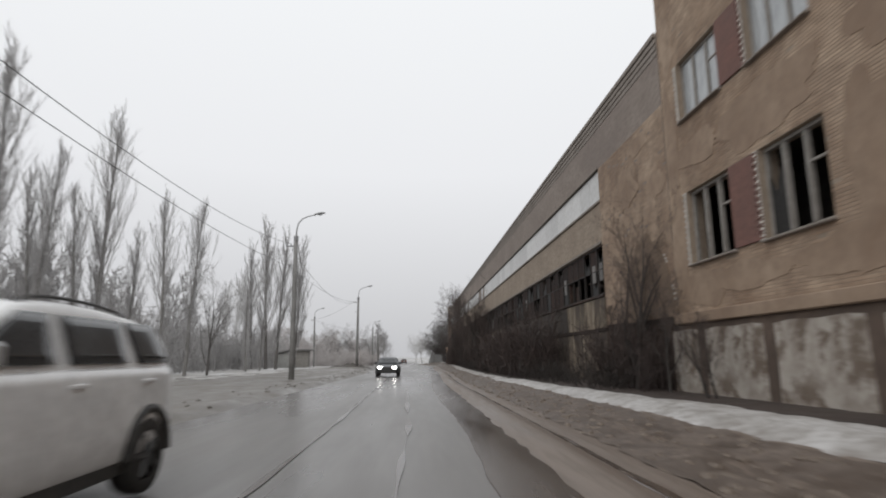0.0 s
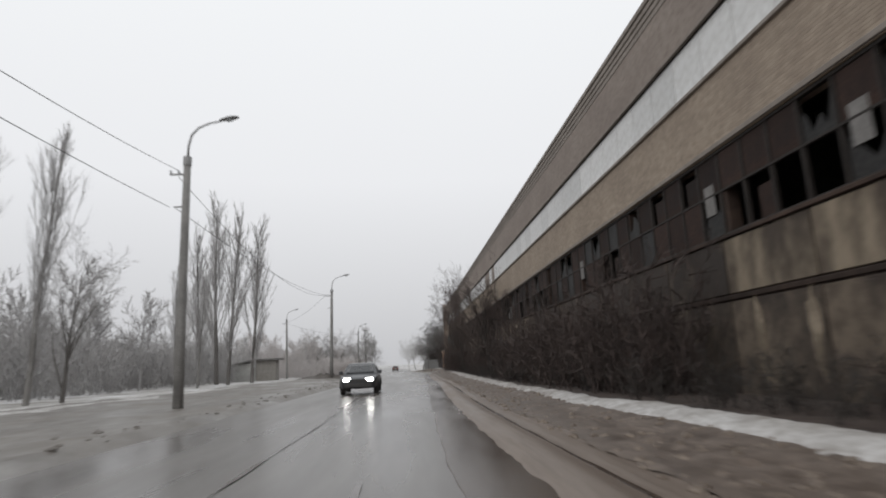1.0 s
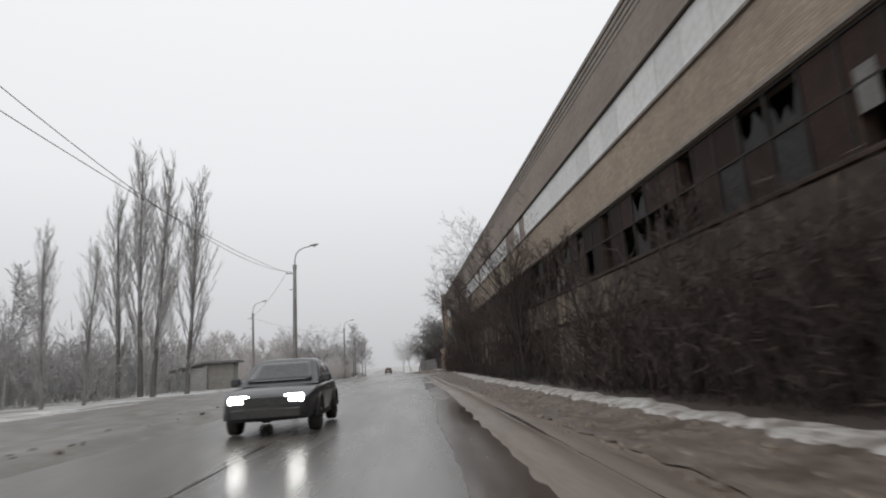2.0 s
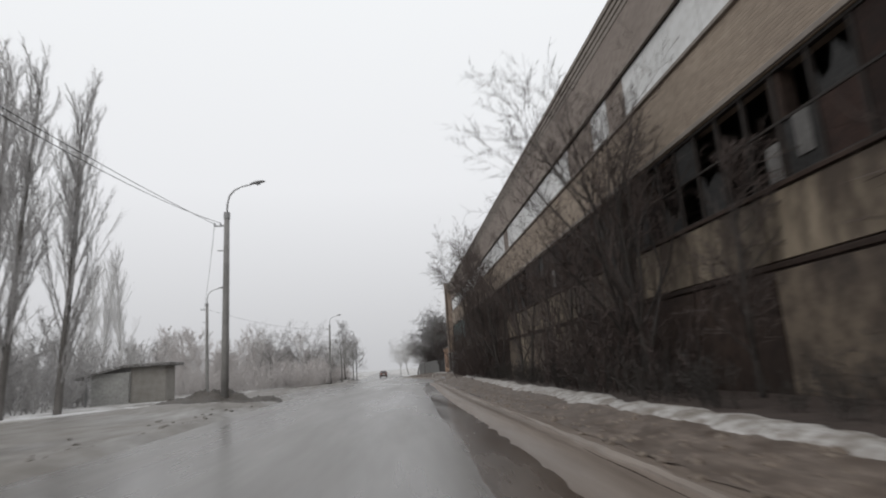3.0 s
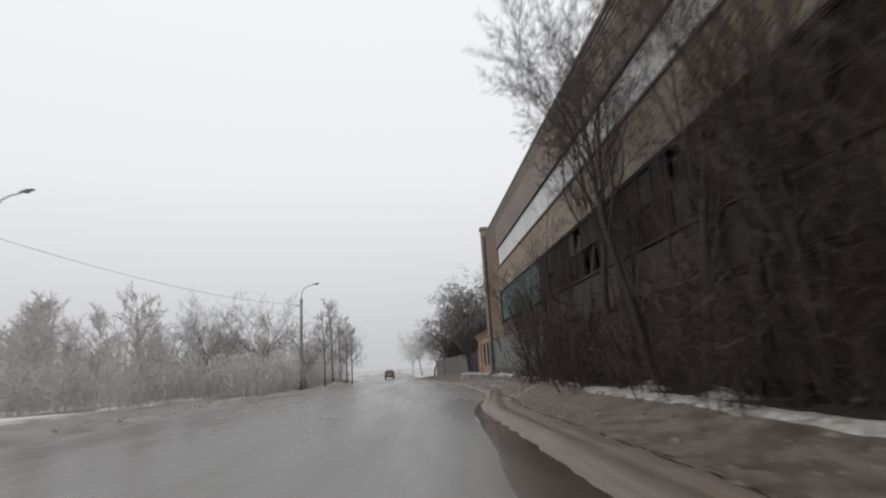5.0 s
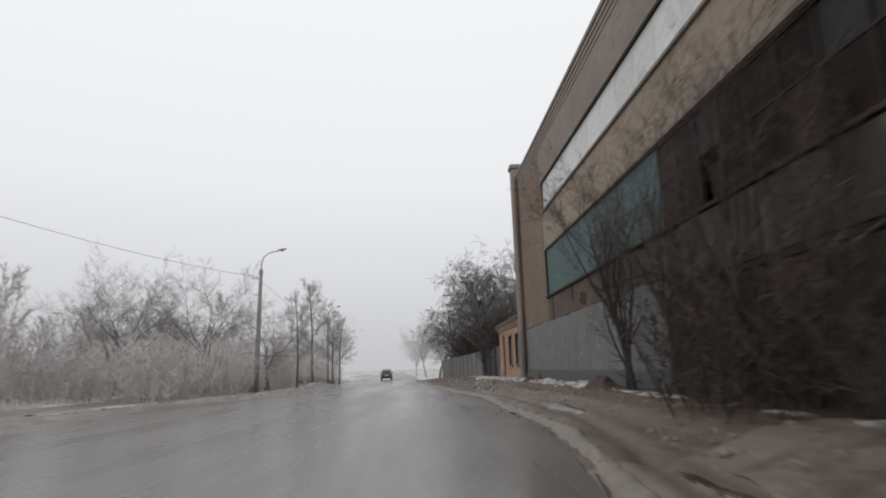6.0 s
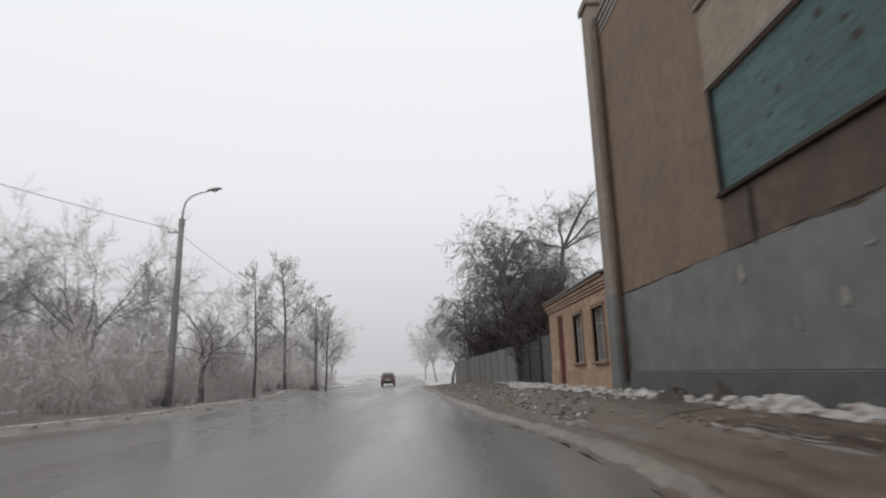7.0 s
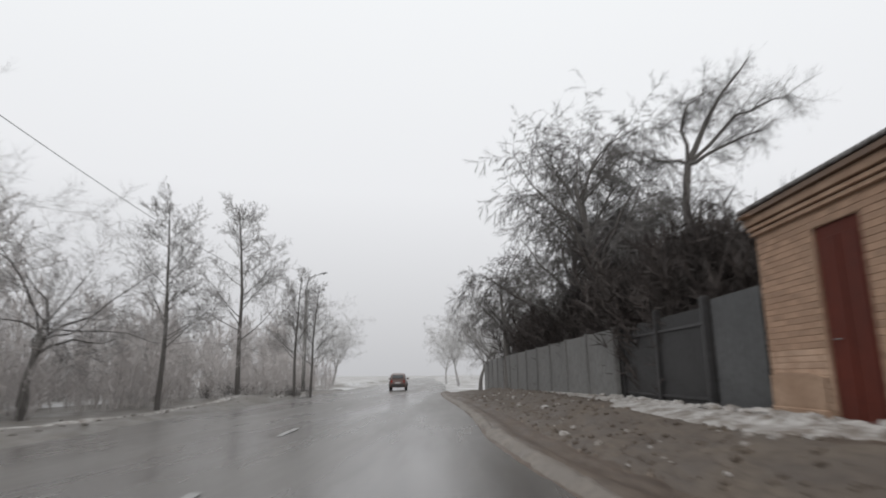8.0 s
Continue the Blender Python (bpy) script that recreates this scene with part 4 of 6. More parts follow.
wp = Geo().box(WX + 0.07, WX + 0.12, 0.012, 1.46, STR_Z0 + 0.03, STR_Z1 - 0.03, 0.006).data("panel", M_WHITE)
n = 68
wp_old = Geo().box(WX + 0.085, WX + 0.12, 0.012, 1.46, STR_Z0 + 0.03, STR_Z1 - 0.03, 0.006).data("panel", M_PLASTER)
for k in range(n):
    part("panel", wp_old if k in (28, 30, 31, 41) else wp, strip_win, (0, RIB_Y0 + 0.05 + 1.4786 * k, 0))
w = Geo()
w.box(WX + 0.03, WX + 0.16, RIB_Y0, RIB_Y1, STR_Z0, STR_Z0 + 0.035)
w.box(WX + 0.03, WX + 0.16, RIB_Y0, RIB_Y1, STR_Z1 - 0.035, STR_Z1)
w.box(WX + 0.125, WX + 0.16, RIB_Y0, RIB_Y1, STR_Z0 + 0.035, STR_Z1 - 0.035)
w.make("frame", M_DARKFR, strip_win)

def plaster_patch(owner, x, y, z, ry, rz, seed, material, label):
    """A thin ragged scab of old plaster on a wall that faces the street."""
    n = 40
    pts = []
    for j in range(n):
        a = 2 * math.pi * j / n
        r = 1 + 0.45 * nz(1.3 * math.cos(a), 1.3 * math.sin(a), 1, seed) + 0.25 * nz(4 * math.cos(a), 4 * math.sin(a), 1, seed + 3)
        pts.append((y + ry * r * math.cos(a), z + rz * r * math.sin(a)))
    x -= 0.0035 * (seed % 1.7)
    q = Geo()
    q.v = [(x - 0.010, a, b) for a, b in pts] + [(x + 0.012, a, b) for a, b in pts]
    q.f = [tuple(range(n)), tuple(range(n, 2 * n))] + [(j, (j + 1) % n, n + (j + 1) % n, n + j) for j in range(n)]
    return q.make("plaster_patch", material, owner, label, fix=True)


for k, (y, z, ry, rz) in enumerate(((21.6, 7.2, 1.3, 0.7), (23.2, 5.6, 0.6, 1.0), (19.0, 6.6, 0.7, 0.35), (24.0, 3.4, 0.5, 0.7), (20.3, 8.4, 0.9, 0.3))):
    plaster_patch(hall, WX - 0.006, y, z, ry, rz, 5.0 + 7 * k, M_OCHRER, "scab of old brown plaster")

for k, (y, z, ry, rz) in enumerate(((76.2, 1.6, 0.45, 0.7), (57.2, 1.4, 0.3, 0.75), (54.6, 1.3, 0.25, 0.8), (29.6, 1.3, 0.15, 0.8), (27.9, 1.4, 0.14, 0.75))):
    plaster_patch(hall, WX - 0.052, y, z, ry, rz, 41.0 + 3 * k, M_TANPALE if k > 1 else M_TAN, "pale scab of plaster on the panels")
for k, (y, z, ry, rz) in enumerate(((125.0, 2.1, 0.09, 0.17), (122.5, 1.4, 0.07, 0.15), (123.6, 1.15, 0.05, 0.10), (120.4, 1.05, 0.08, 0.07), (121.2, 1.9, 0.08, 0.04), (119.8, 1.65, 0.05, 0.12), (121.9, 2.0, 0.09, 0.03), (118.3, 1.2, 0.10, 0.04))):
    plaster_patch(hall, WX - 0.014, y, z, ry, rz, 71.0 + 3 * k, M_KERB, "small pale mark on the grey wall")
for k, (y, z, ry, rz) in enumerate(((124.4, 3.1, 0.10, 0.5), (121.1, 3.3, 0.16, 0.3), (119.7, 2.95, 0.5, 0.25), (115.6, 3.1, 0.3, 0.4))):
    plaster_patch(hall, WX + 0.004, y, z, ry, rz, 91.0 + 3 * k, M_LOW, "run of dirty water below the panels")

# ---- the taller brick block at the street corner ----
block = thing("brick_block", (0, 0, 0), "taller ochre brick block with patched walls", "building")
B0, B1, BZ = -9.0, HALL_Y0 - 0.01, 14.6
pairs = ((14.80, 17.05), (11.40, 13.55), (5.40, 7.65), (2.00, 4.15), (-4.0, -1.75))
holes = [(a, b, z0, z1) for a, b in pairs for z0, z1 in ((3.70, 5.77), (7.88, 9.68))]
for z0, z1 in ((-1.6, 3.70), (5.77, 7.88), (9.68, BZ)):
    Geo().box(WX + 0.02, WX + 0.47, B0, B1, z0, z1).make("wall", M_MORTAR, block)
ycuts = [B0] + sorted(v for p in pairs for v in p) + [B1]
for z0, z1 in ((3.70, 5.77), (7.88, 9.68)):
    for a, b in zip(ycuts[::2], ycuts[1::2]):
        Geo().box(WX + 0.02, WX + 0.47, a, b, z0, z1).make("pier", M_MORTAR, block)
w = Geo()
brick_field(w, WX + 0.02, (B0 + 0.02, B1, 2.40, 12.6), holes + [(13.55, 14.80, 3.70, 5.77), (13.55, 14.80, 7.88, 9.68)], seed=8, gone=0.012)
tagged(w.make("brickwork", M_OCHRE, block, "ochre brick facing, uneven and worn"), kind="stuff")
w = Geo()
w.box(WX - 0.10, WX + 0.4, B0, B1, 12.62, 12.95, 0.02)
w.box(WX - 0.22, WX + 0.4, B0, B1, 12.97, 13.3, 0.02)
w.make("cornice", M_CORN, block)
w = Geo()
w.box(WX + 0.47, WX + 14, B1 - 0.4, B1 - 0.02, ROOF_Z - 1, BZ)
w.box(WX + 0.47, WX + 14, B0, B0 + 0.4, -1.6, BZ)
w.box(WX + 13.6, WX + 14, B0 + 0.4, B1 - 0.4, -1.6, BZ)
w.make("side_walls", M_OCHRE, block)
Geo().box(WX - 0.1, WX + 14.1, B0 - 0.1, B1 + 0.005, BZ, BZ + 0.25, 0.03).make("roof", M_CORN, block)
# block floors and backing wall in the same shade-dark colour
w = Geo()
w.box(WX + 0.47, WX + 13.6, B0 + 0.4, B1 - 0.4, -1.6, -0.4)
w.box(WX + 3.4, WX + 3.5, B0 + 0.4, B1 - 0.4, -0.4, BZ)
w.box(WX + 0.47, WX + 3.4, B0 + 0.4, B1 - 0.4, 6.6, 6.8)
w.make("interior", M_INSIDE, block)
for z0, z1 in ((3.72, 5.75), (7.90, 9.66)):
    Geo().box(WX - 0.03, WX + 0.019, 13.57, 14.78, z0, z1, 0.01).make("spandrel", M_REDPANEL, block, "red-brown plastered panel between windows")
w = Geo()
w.box(WX - 0.13, WX + 0.02, B0, B1, 2.08, 2.38, 0.025)
w.make("string_course", M_OCHRER, block, "flaking plaster string course")
pl = Geo()
edge = [(0.0, 0.14), (0.5, 0.08), (1.1, 0.16), (1.7, 0.10), (2.2, 0.17), (2.65, 0.12), (2.62, 1.0), (2.65, 1.88), (2.1, 1.93), (1.2, 1.90), (0.5, 1.94), (0.03, 1.90)]
n = len(edge)
pl.v = [(-0.022, a, b) for a, b in edge] + [(0.019, a, b) for a, b in edge]
pl.f = [tuple(range(n))[::-1], tuple(range(n, 2 * n))] + [(j, (j + 1) % n, n + (j + 1) % n, n + j) for j in range(n)]
pl = pl.data("plinth_panel", M_WHITEWASH, fix=True)
for k in range(9):
    part("plinth_panel", pl, block, (WX, -7.35 + 3.05 * k, 0))
Geo().box(WX - 0.012, WX + 0.019, B0, B1, -1.2, 2.07).make("plinth", M_RUST, block, "stained brown plinth")
# toothed white bricks beside the window openings
tooth = Geo().box(-0.035, 0.0, 0, 0.12, 0, 0.062, 0.006).data("brick", M_PALEBR)
tooth2 = Geo().box(-0.03, 0.0, 0, 0.20, 0, 0.062, 0.006).data("brick", M_PALEBR)
for a, b in pairs[:3]:
    for z0, z1 in ((3.70, 5.77), (7.88, 9.68)):
        z, k = z0, 0
        while z < z1 - 0.06:
            part("brick", tooth if k % 2 else tooth2, block, (WX, b + 0.004, z))
            z += 0.077
            k += 1


def block_window(y0, y1, z0, z1, pale, seed):
    r = np.random.default_rng(seed)
    t = thing("casement_window", (WX, y0, z0), "curtained casement window with weathered frame" if pale else "smashed casement window with weathered wooden frame", "window", "casement windows of the brick block")
    wd, ht = y1 - y0, z1 - z0
    f = Geo()
    f.box(0.14, 0.24, 0, 0.08, 0, ht, 0.01).box(0.14, 0.24, wd - 0.08, wd, 0, ht, 0.01).box(0.14, 0.24, 0.08, wd - 0.08, 0, 0.08, 0.01).box(0.14, 0.24, 0.08, wd - 0.08, ht - 0.08, ht, 0.01)
    f.make("frame", M_FRAME, t)
    for s in (0.34, 0.67):
        Geo().box(0.13, 0.25, wd * s - 0.05, wd * s + 0.05, 0.08, ht - 0.08, 0.01).make("mullion", M_FRAME, t)
    Geo().box(0.15, 0.22, 0.08, wd * 0.34 - 0.05, ht * 0.62, ht * 0.62 + 0.06, 0.01).make("transom", M_FRAME, t)
    for k, (a, b) in enumerate(((0.09, wd * 0.34 - 0.06), (wd * 0.34 + 0.06, wd * 0.67 - 0.06), (wd * 0.67 + 0.06, wd - 0.09))):
        if pale:
            Geo().box(0.18, 0.19, a, b, 0.09, ht - 0.09).make("pane", M_PALEPANE, t)
        elif r.random() < 0.5:
            hh = ht * (0.35 + 0.4 * r.random())
            g2 = Geo()
            pts = [(a, 0.09), (b, 0.09), (b, hh), (a + (b - a) * 0.6, hh * 0.7), (a + (b - a) * 0.3, hh * 1.1), (a, hh * 0.8)]
            n = len(pts)
            g2.v = [(0.18, p, q) for p, q in pts] + [(0.19, p, q) for p, q in pts]
            g2.f = [tuple(range(n))[::-1], tuple(range(n, 2 * n))] + [(j, (j + 1) % n, n + (j + 1) % n, n + j) for j in range(n)]
            g2.make("broken_pane", M_BOARD if r.random() < 0.5 else M_PANE, t, fix=True)
    Geo().box(-0.11, 0.14, -0.06, wd + 0.06, -0.06, -0.005, 0.012).make("sill", M_CORN, t)


for k, (a, b) in enumerate(pairs):
    block_window(a, b, 3.70, 5.77, False, 40 + k)
    block_window(a, b, 7.88, 9.68, True, 50 + k)
for k, (y, z, ry, rz) in enumerate(((10.3, 4.9, 0.75, 1.3), (16.3, 6.8, 1.2, 0.42), (12.4, 10.6, 2.2, 0.5), (9.2, 7.1, 1.4, 0.7), (14.2, 3.05, 1.6, 0.3), (6.4, 3.0, 1.4, 0.35), (17.6, 10.6, 0.4, 1.0), (17.75, 7.2, 0.4, 1.9), (13.2, 6.75, 1.7, 0.75), (10.6, 3.0, 2.2, 0.5), (16.6, 3.05, 1.3, 0.48), (8.8, 5.4, 1.0, 1.5), (17.7, 4.6, 0.45, 1.5), (9.6, 9.2, 1.3, 1.3))):
    plaster_patch(block, WX + 0.014, y, z, ry, rz, 3.0 + 5 * k, M_OCHRER, "scab of old plaster on the bricks")


# ---- the low brick house ----
HX, H0, H1, HZ = 5.22, 132.3, 141.45, 3.30
house = thing("brick_house", (0, 0, 0), "low salmon brick house with a corrugated roof", "house")
hwin = ((132.98, 134.30), (135.68, 136.92))
hz0, hz1 = 0.78, 2.48
dy0, dy1, dz1 = 138.74, 139.82, 2.72
def house_wall(*size):
    return Geo().box(*size).make("wall", M_HMORTAR, house)


cuts = [H0, 132.98, 134.30, 135.68, 136.92, dy0, dy1, H1]
for a, b in zip(cuts, cuts[1:]):
    if (a, b) in hwin:
        house_wall(HX + 0.02, HX + 0.4, a, b, -1.6, hz0)
        house_wall(HX + 0.02, HX + 0.4, a, b, hz1, HZ)
    elif (a, b) == (dy0, dy1):
        house_wall(HX + 0.02, HX + 0.4, a, b, -1.6, -0.32)
        house_wall(HX + 0.02, HX + 0.4, a, b, dz1, HZ)
    else:
        house_wall(HX + 0.02, HX + 0.4, a, b, -1.6, HZ)
house_wall(HX + 0.4, HX + 7, H1 - 0.4, H1, -1.6, HZ)
house_wall(HX + 0.4, HX + 7, H0, H0 + 0.4, -1.6, HZ)
house_wall(HX + 6.6, HX + 7, H0 + 0.4, H1 - 0.4, -1.6, HZ)

Geo().box(HX + 1.6, HX + 1.7, H0 + 0.4, H1 - 0.4, -1.5, HZ).make("interior", M_INSIDE, house)
holes = [(a, b, hz0, hz1) for a, b in hwin] + [(dy0, dy1, -1.0, dz1)]
# corbelled brick cornice under the eave
w = Geo()
w.box(HX - 0.05, HX + 0.02, H0, H1 + 0.04, 2.98, 3.05, 0.008)
w.box(HX - 0.09, HX + 0.02, H0, H1 + 0.06, 3.07, 3.14, 0.008)
w.box(HX - 0.14, HX + 0.02, H0, H1 + 0.08, 3.16, 3.30, 0.01)
w.make("cornice", M_HBRICKS, house, "corbelled brick cornice")
w = Geo()
w.box(HX - 0.05, HX + 0.015, H0, dy0 - 0.1, -1.2, 0.02, 0.015).box(HX - 0.05, HX + 0.015, dy1 + 0.1, H1, -1.2, 0.02, 0.015)
w.make("plinth", M_HMORTAR, house)
# smeared plaster over the lowest courses, with a ragged upper edge
for a, b in ((H0 + 0.01, dy0 - 0.1), (dy1 + 0.1, H1 - 0.01)):
    rows = [[], [], []]
    for yy in span(a, b, int((b - a) * 9)):
        top = 0.5 + 0.22 * nz(3, yy, 0.6) + 0.10 * nz(6, yy, 2.3)
        for row, (x, z) in zip(rows, ((HX - 0.026, -0.02), (HX - 0.024, top), (HX + 0.012, top + 0.012))):
            row.append((x, yy, z))
    Geo().sheet(rows).make("plaster_apron", M_HMORTAR, house, "sandy plaster smeared over the lowest bricks", fix=True)
# corrugated sheets, low pitch
rows = []
for x, z in ((HX - 0.24, HZ + 0.12), (HX + 1.8, HZ + 0.80), (HX + 3.7, HZ + 1.35)):
    rows.append([(x, yy, z + 0.028 * math.sin(yy * 2 * math.pi / 0.15)) for yy in span(H0 - 0.05, H1 + 0.15, 620)])
rows2 = [[(HX + 7.4, p[1], HZ + 0.1 + (p[2] - rows[2][i][2])) for i, p in enumerate(rows[2])]]
roof = Geo().sheet(rows + rows2)
ob = roof.make("roof", M_SLATE, house, "old dark corrugated roofing")
sol = ob.modifiers.new("thickness", "SOLIDIFY")
sol.thickness = 0.025
Geo().box(HX - 0.21, HX - 0.17, H0, H1 + 0.12, HZ + 0.0, HZ + 0.09, 0.006).make("fascia", M_OLDWOOD, house)
Geo().box(HX - 0.17, HX + 0.02, H0, H1 + 0.12, HZ + 0.003, HZ + 0.03).make("soffit", M_OLDWOOD, house)
g2 = Geo()
g2.v = [(HX - 0.3, H1 - 0.3, HZ), (HX + 7.2, H1 - 0.3, HZ), (HX + 3.7, H1 - 0.3, HZ + 1.3), (HX - 0.3, H1, HZ), (HX + 7.2, H1, HZ), (HX + 3.7, H1, HZ + 1.3)]
g2.f = [(0, 1, 2), (3, 5, 4), (0, 3, 4, 1), (1, 4, 5, 2), (2, 5, 3, 0)]
g2.make("gable", M_HBRICKS, house, fix=True)
for k, (a, b) in enumerate(hwin):
    wd, ht = b - a, hz1 - hz0
    win = Geo()
    win.box(0.12, 0.20, 0, 0.07, 0, ht, 0.01).box(0.12, 0.20, wd - 0.07, wd, 0, ht, 0.01).box(0.12, 0.20, 0.07, wd - 0.07, 0, 0.07, 0.01).box(0.12, 0.20, 0.07, wd - 0.07, ht - 0.07, ht, 0.01)
    wob = win.make("window", M_FRAME, house, "worn pale wooden window in brown casing")
    wob.location = (HX, a, hz0)
    Geo().box(0.11, 0.21, wd * 0.5 - 0.05, wd * 0.5 + 0.05, 0.07, ht - 0.07, 0.01).make("mullion", M_FRAME, wob)
    Geo().box(0.12, 0.20, 0.07, wd - 0.07, ht * 0.68, ht * 0.68 + 0.06, 0.01).make("transom", M_FRAME, wob)
    for a2, b2 in ((0.08, wd * 0.5 - 0.06), (wd * 0.5 + 0.06, wd - 0.08)):
        Geo().box(0.16, 0.168, a2, b2, 0.08, ht * 0.68 - 0.01).make("pane", M_RAG, wob)
        Geo().box(0.16, 0.168, a2, b2, ht * 0.68 + 0.07, ht - 0.08).make("pane", M_RAG, wob)
    for s in (-0.10, wd + 0.0):
        Geo().box(-0.02, 0.12, s, s + 0.10, -0.05, ht + 0.1, 0.01).make("casing", M_OLDWOOD, wob)
    Geo().box(-0.03, 0.10, -0.10, wd + 0.10, ht + 0.0, ht + 0.13, 0.01).make("casing", M_OLDWOOD, wob)
    Geo().box(-0.10, 0.12, -0.12, wd + 0.12, -0.09, -0.02, 0.01).make("sill", M_OLDWOOD, wob)
door = Geo().box(0.06, 0.11, 0.0, dy1 - dy0, 0, dz1 + 0.32, 0.008).make("door", M_DOOR, house, "closed red-brown painted door")
door.location = (HX, dy0, -0.32)
for k in range(2):
    for z0, z1 in ((0.12, 2.85),):
        Geo().box(0.035, 0.06, 0.10 + 0.46 * k, 0.50 + 0.46 * k, z0, z1, 0.012).make("door_panel", M_DOOR, door)
Geo().tube([(0.03, 0.84, 1.35), (-0.01, 0.84, 1.35), (-0.01, 0.72, 1.35)], [0.012] * 3, 6).make("handle", M_STEEL, door, "steel door handle")
Geo().box(-0.9, 0.1, dy0 - HX * 0 - 0.1, dy1 + 0.1, -0.62, -0.34, 0.02).make("doorstep", M_KERB, house).location = (HX, 0, 0)

# ---- gate and fences beyond the house ----
gate = thing("sheet_gate", (HX, 141.55, 0), "dark grey sheet-metal yard gate, closed", "gate")


def profiled(width, z0, z1):
    n = int(width / 0.045)
    s = Geo().sheet([[(0.03 + 0.012 * (1 if int(i / 2) % 2 else -1), width * i / n, z) for i in range(n + 1)] for z in (z0, z1)])
    return s


for yy in (2.2, 5.0, 7.95):
    Geo().box(-0.07, 0.09, yy - 0.07, yy + 0.07, -1.2, 2.2, 0.015).make("gate_post", M_GATE, gate).location = (-0.05 * yy * 0.6, 0, 0)
for yy in (2.3, 5.1):
    lf = profiled(2.75, -0.55, 1.98).make("leaf", M_GATE, gate)
    lf.location = (-0.03 * yy, yy, 0)
    lf.rotation_euler = (0, 0, 0.03)
    for z in (0.0, 1.6):
        Geo().box(-0.02, 0.018, 0.0, 2.72, z, z + 0.06).make("rail", M_GATE, lf)
side = profiled(2.1, -0.6, 2.12).make("fixed_sheet", M_SHEET, gate, "pale blue-grey fixed sheet")
fence = thing("concrete_fence", (0, 0, 0), "pale grey panel fence along the yard", "fence")
fp = Geo().box(-0.03, 0.05, 0.0, 2.92, -1.6, 1.96, 0.02).data("panel", M_LIGHTSHEET)
fpost = Geo().box(-0.09, 0.10, -0.09, 0.09, -1.6, 2.02, 0.02).data("post", M_LIGHTSHEET)
for k in range(12):
    yy = 149.75 + 3.0 * k
    xx = 4.85 - 0.06 * (yy - 149)
    o = part("panel", fp, fence, (xx, yy, -0.02 * k))
    o.rotation_euler = (0, 0, math.atan(0.06))
    part("post", fpost, fence, (xx, yy - 0.04, -0.02 * k))

# house bricks: those nearest the street corner singly, the rest joined
courses = brick_field(None, HX, (H0 + 0.01, H1, 0.03, 2.97), holes, bl=0.25, bh=0.088, joint=0.012, seed=14)
cache = {}
near, rest = [], Geo()
for a, b, c, d, p in courses:
    if a > 137.0 and len(near) < 300 and 0.9 < c:
        near.append((a, b, c, d))
    else:
        k = len(rest.v)
        x, e = HX + 0.02, 0.004
        p = 0.004 + 0.6 * p
        rest.v += [(x, a, c), (x, b, c), (x, b, d), (x, a, d), (x - p, a + e, c + e), (x - p, b - e, c + e), (x - p, b - e, d - e), (x - p, a + e, d - e)]
        rest.f += [(k + 4, k + 7, k + 6, k + 5), (k, k + 4, k + 5, k + 1), (k + 1, k + 5, k + 6, k + 2), (k + 2, k + 6, k + 7, k + 3), (k + 3, k + 7, k + 4, k)]
tagged(rest.make("brickwork", M_HBRICKS, house, "salmon brick facing"), kind="stuff")
for i, (a, b, c, d) in enumerate(near):
    key = round(b - a, 2)
    if key not in cache:
        cache[key] = Geo().box(0, 0.03, 0, b - a, 0, 0.088, 0.006).data("brick", M_HBRICK)
    part("brick", cache[key], house, (HX + 0.014 - 0.007 * ((i * 7) % 5) / 4, a, c))


# ---- street lamps and wires ----
LAMPS = [(-10.0, 39.0, -0.02, 0.0), (-9.8, 79.2, 0.02, 0.6), (-20.6, 111.2, -0.28, -0.5), (-12.28, 143.0, -0.74, 0.8), (-10.2, 1.0, 0.1, 0.0), (-13.5, 184.0, -0.75, 0.0)]


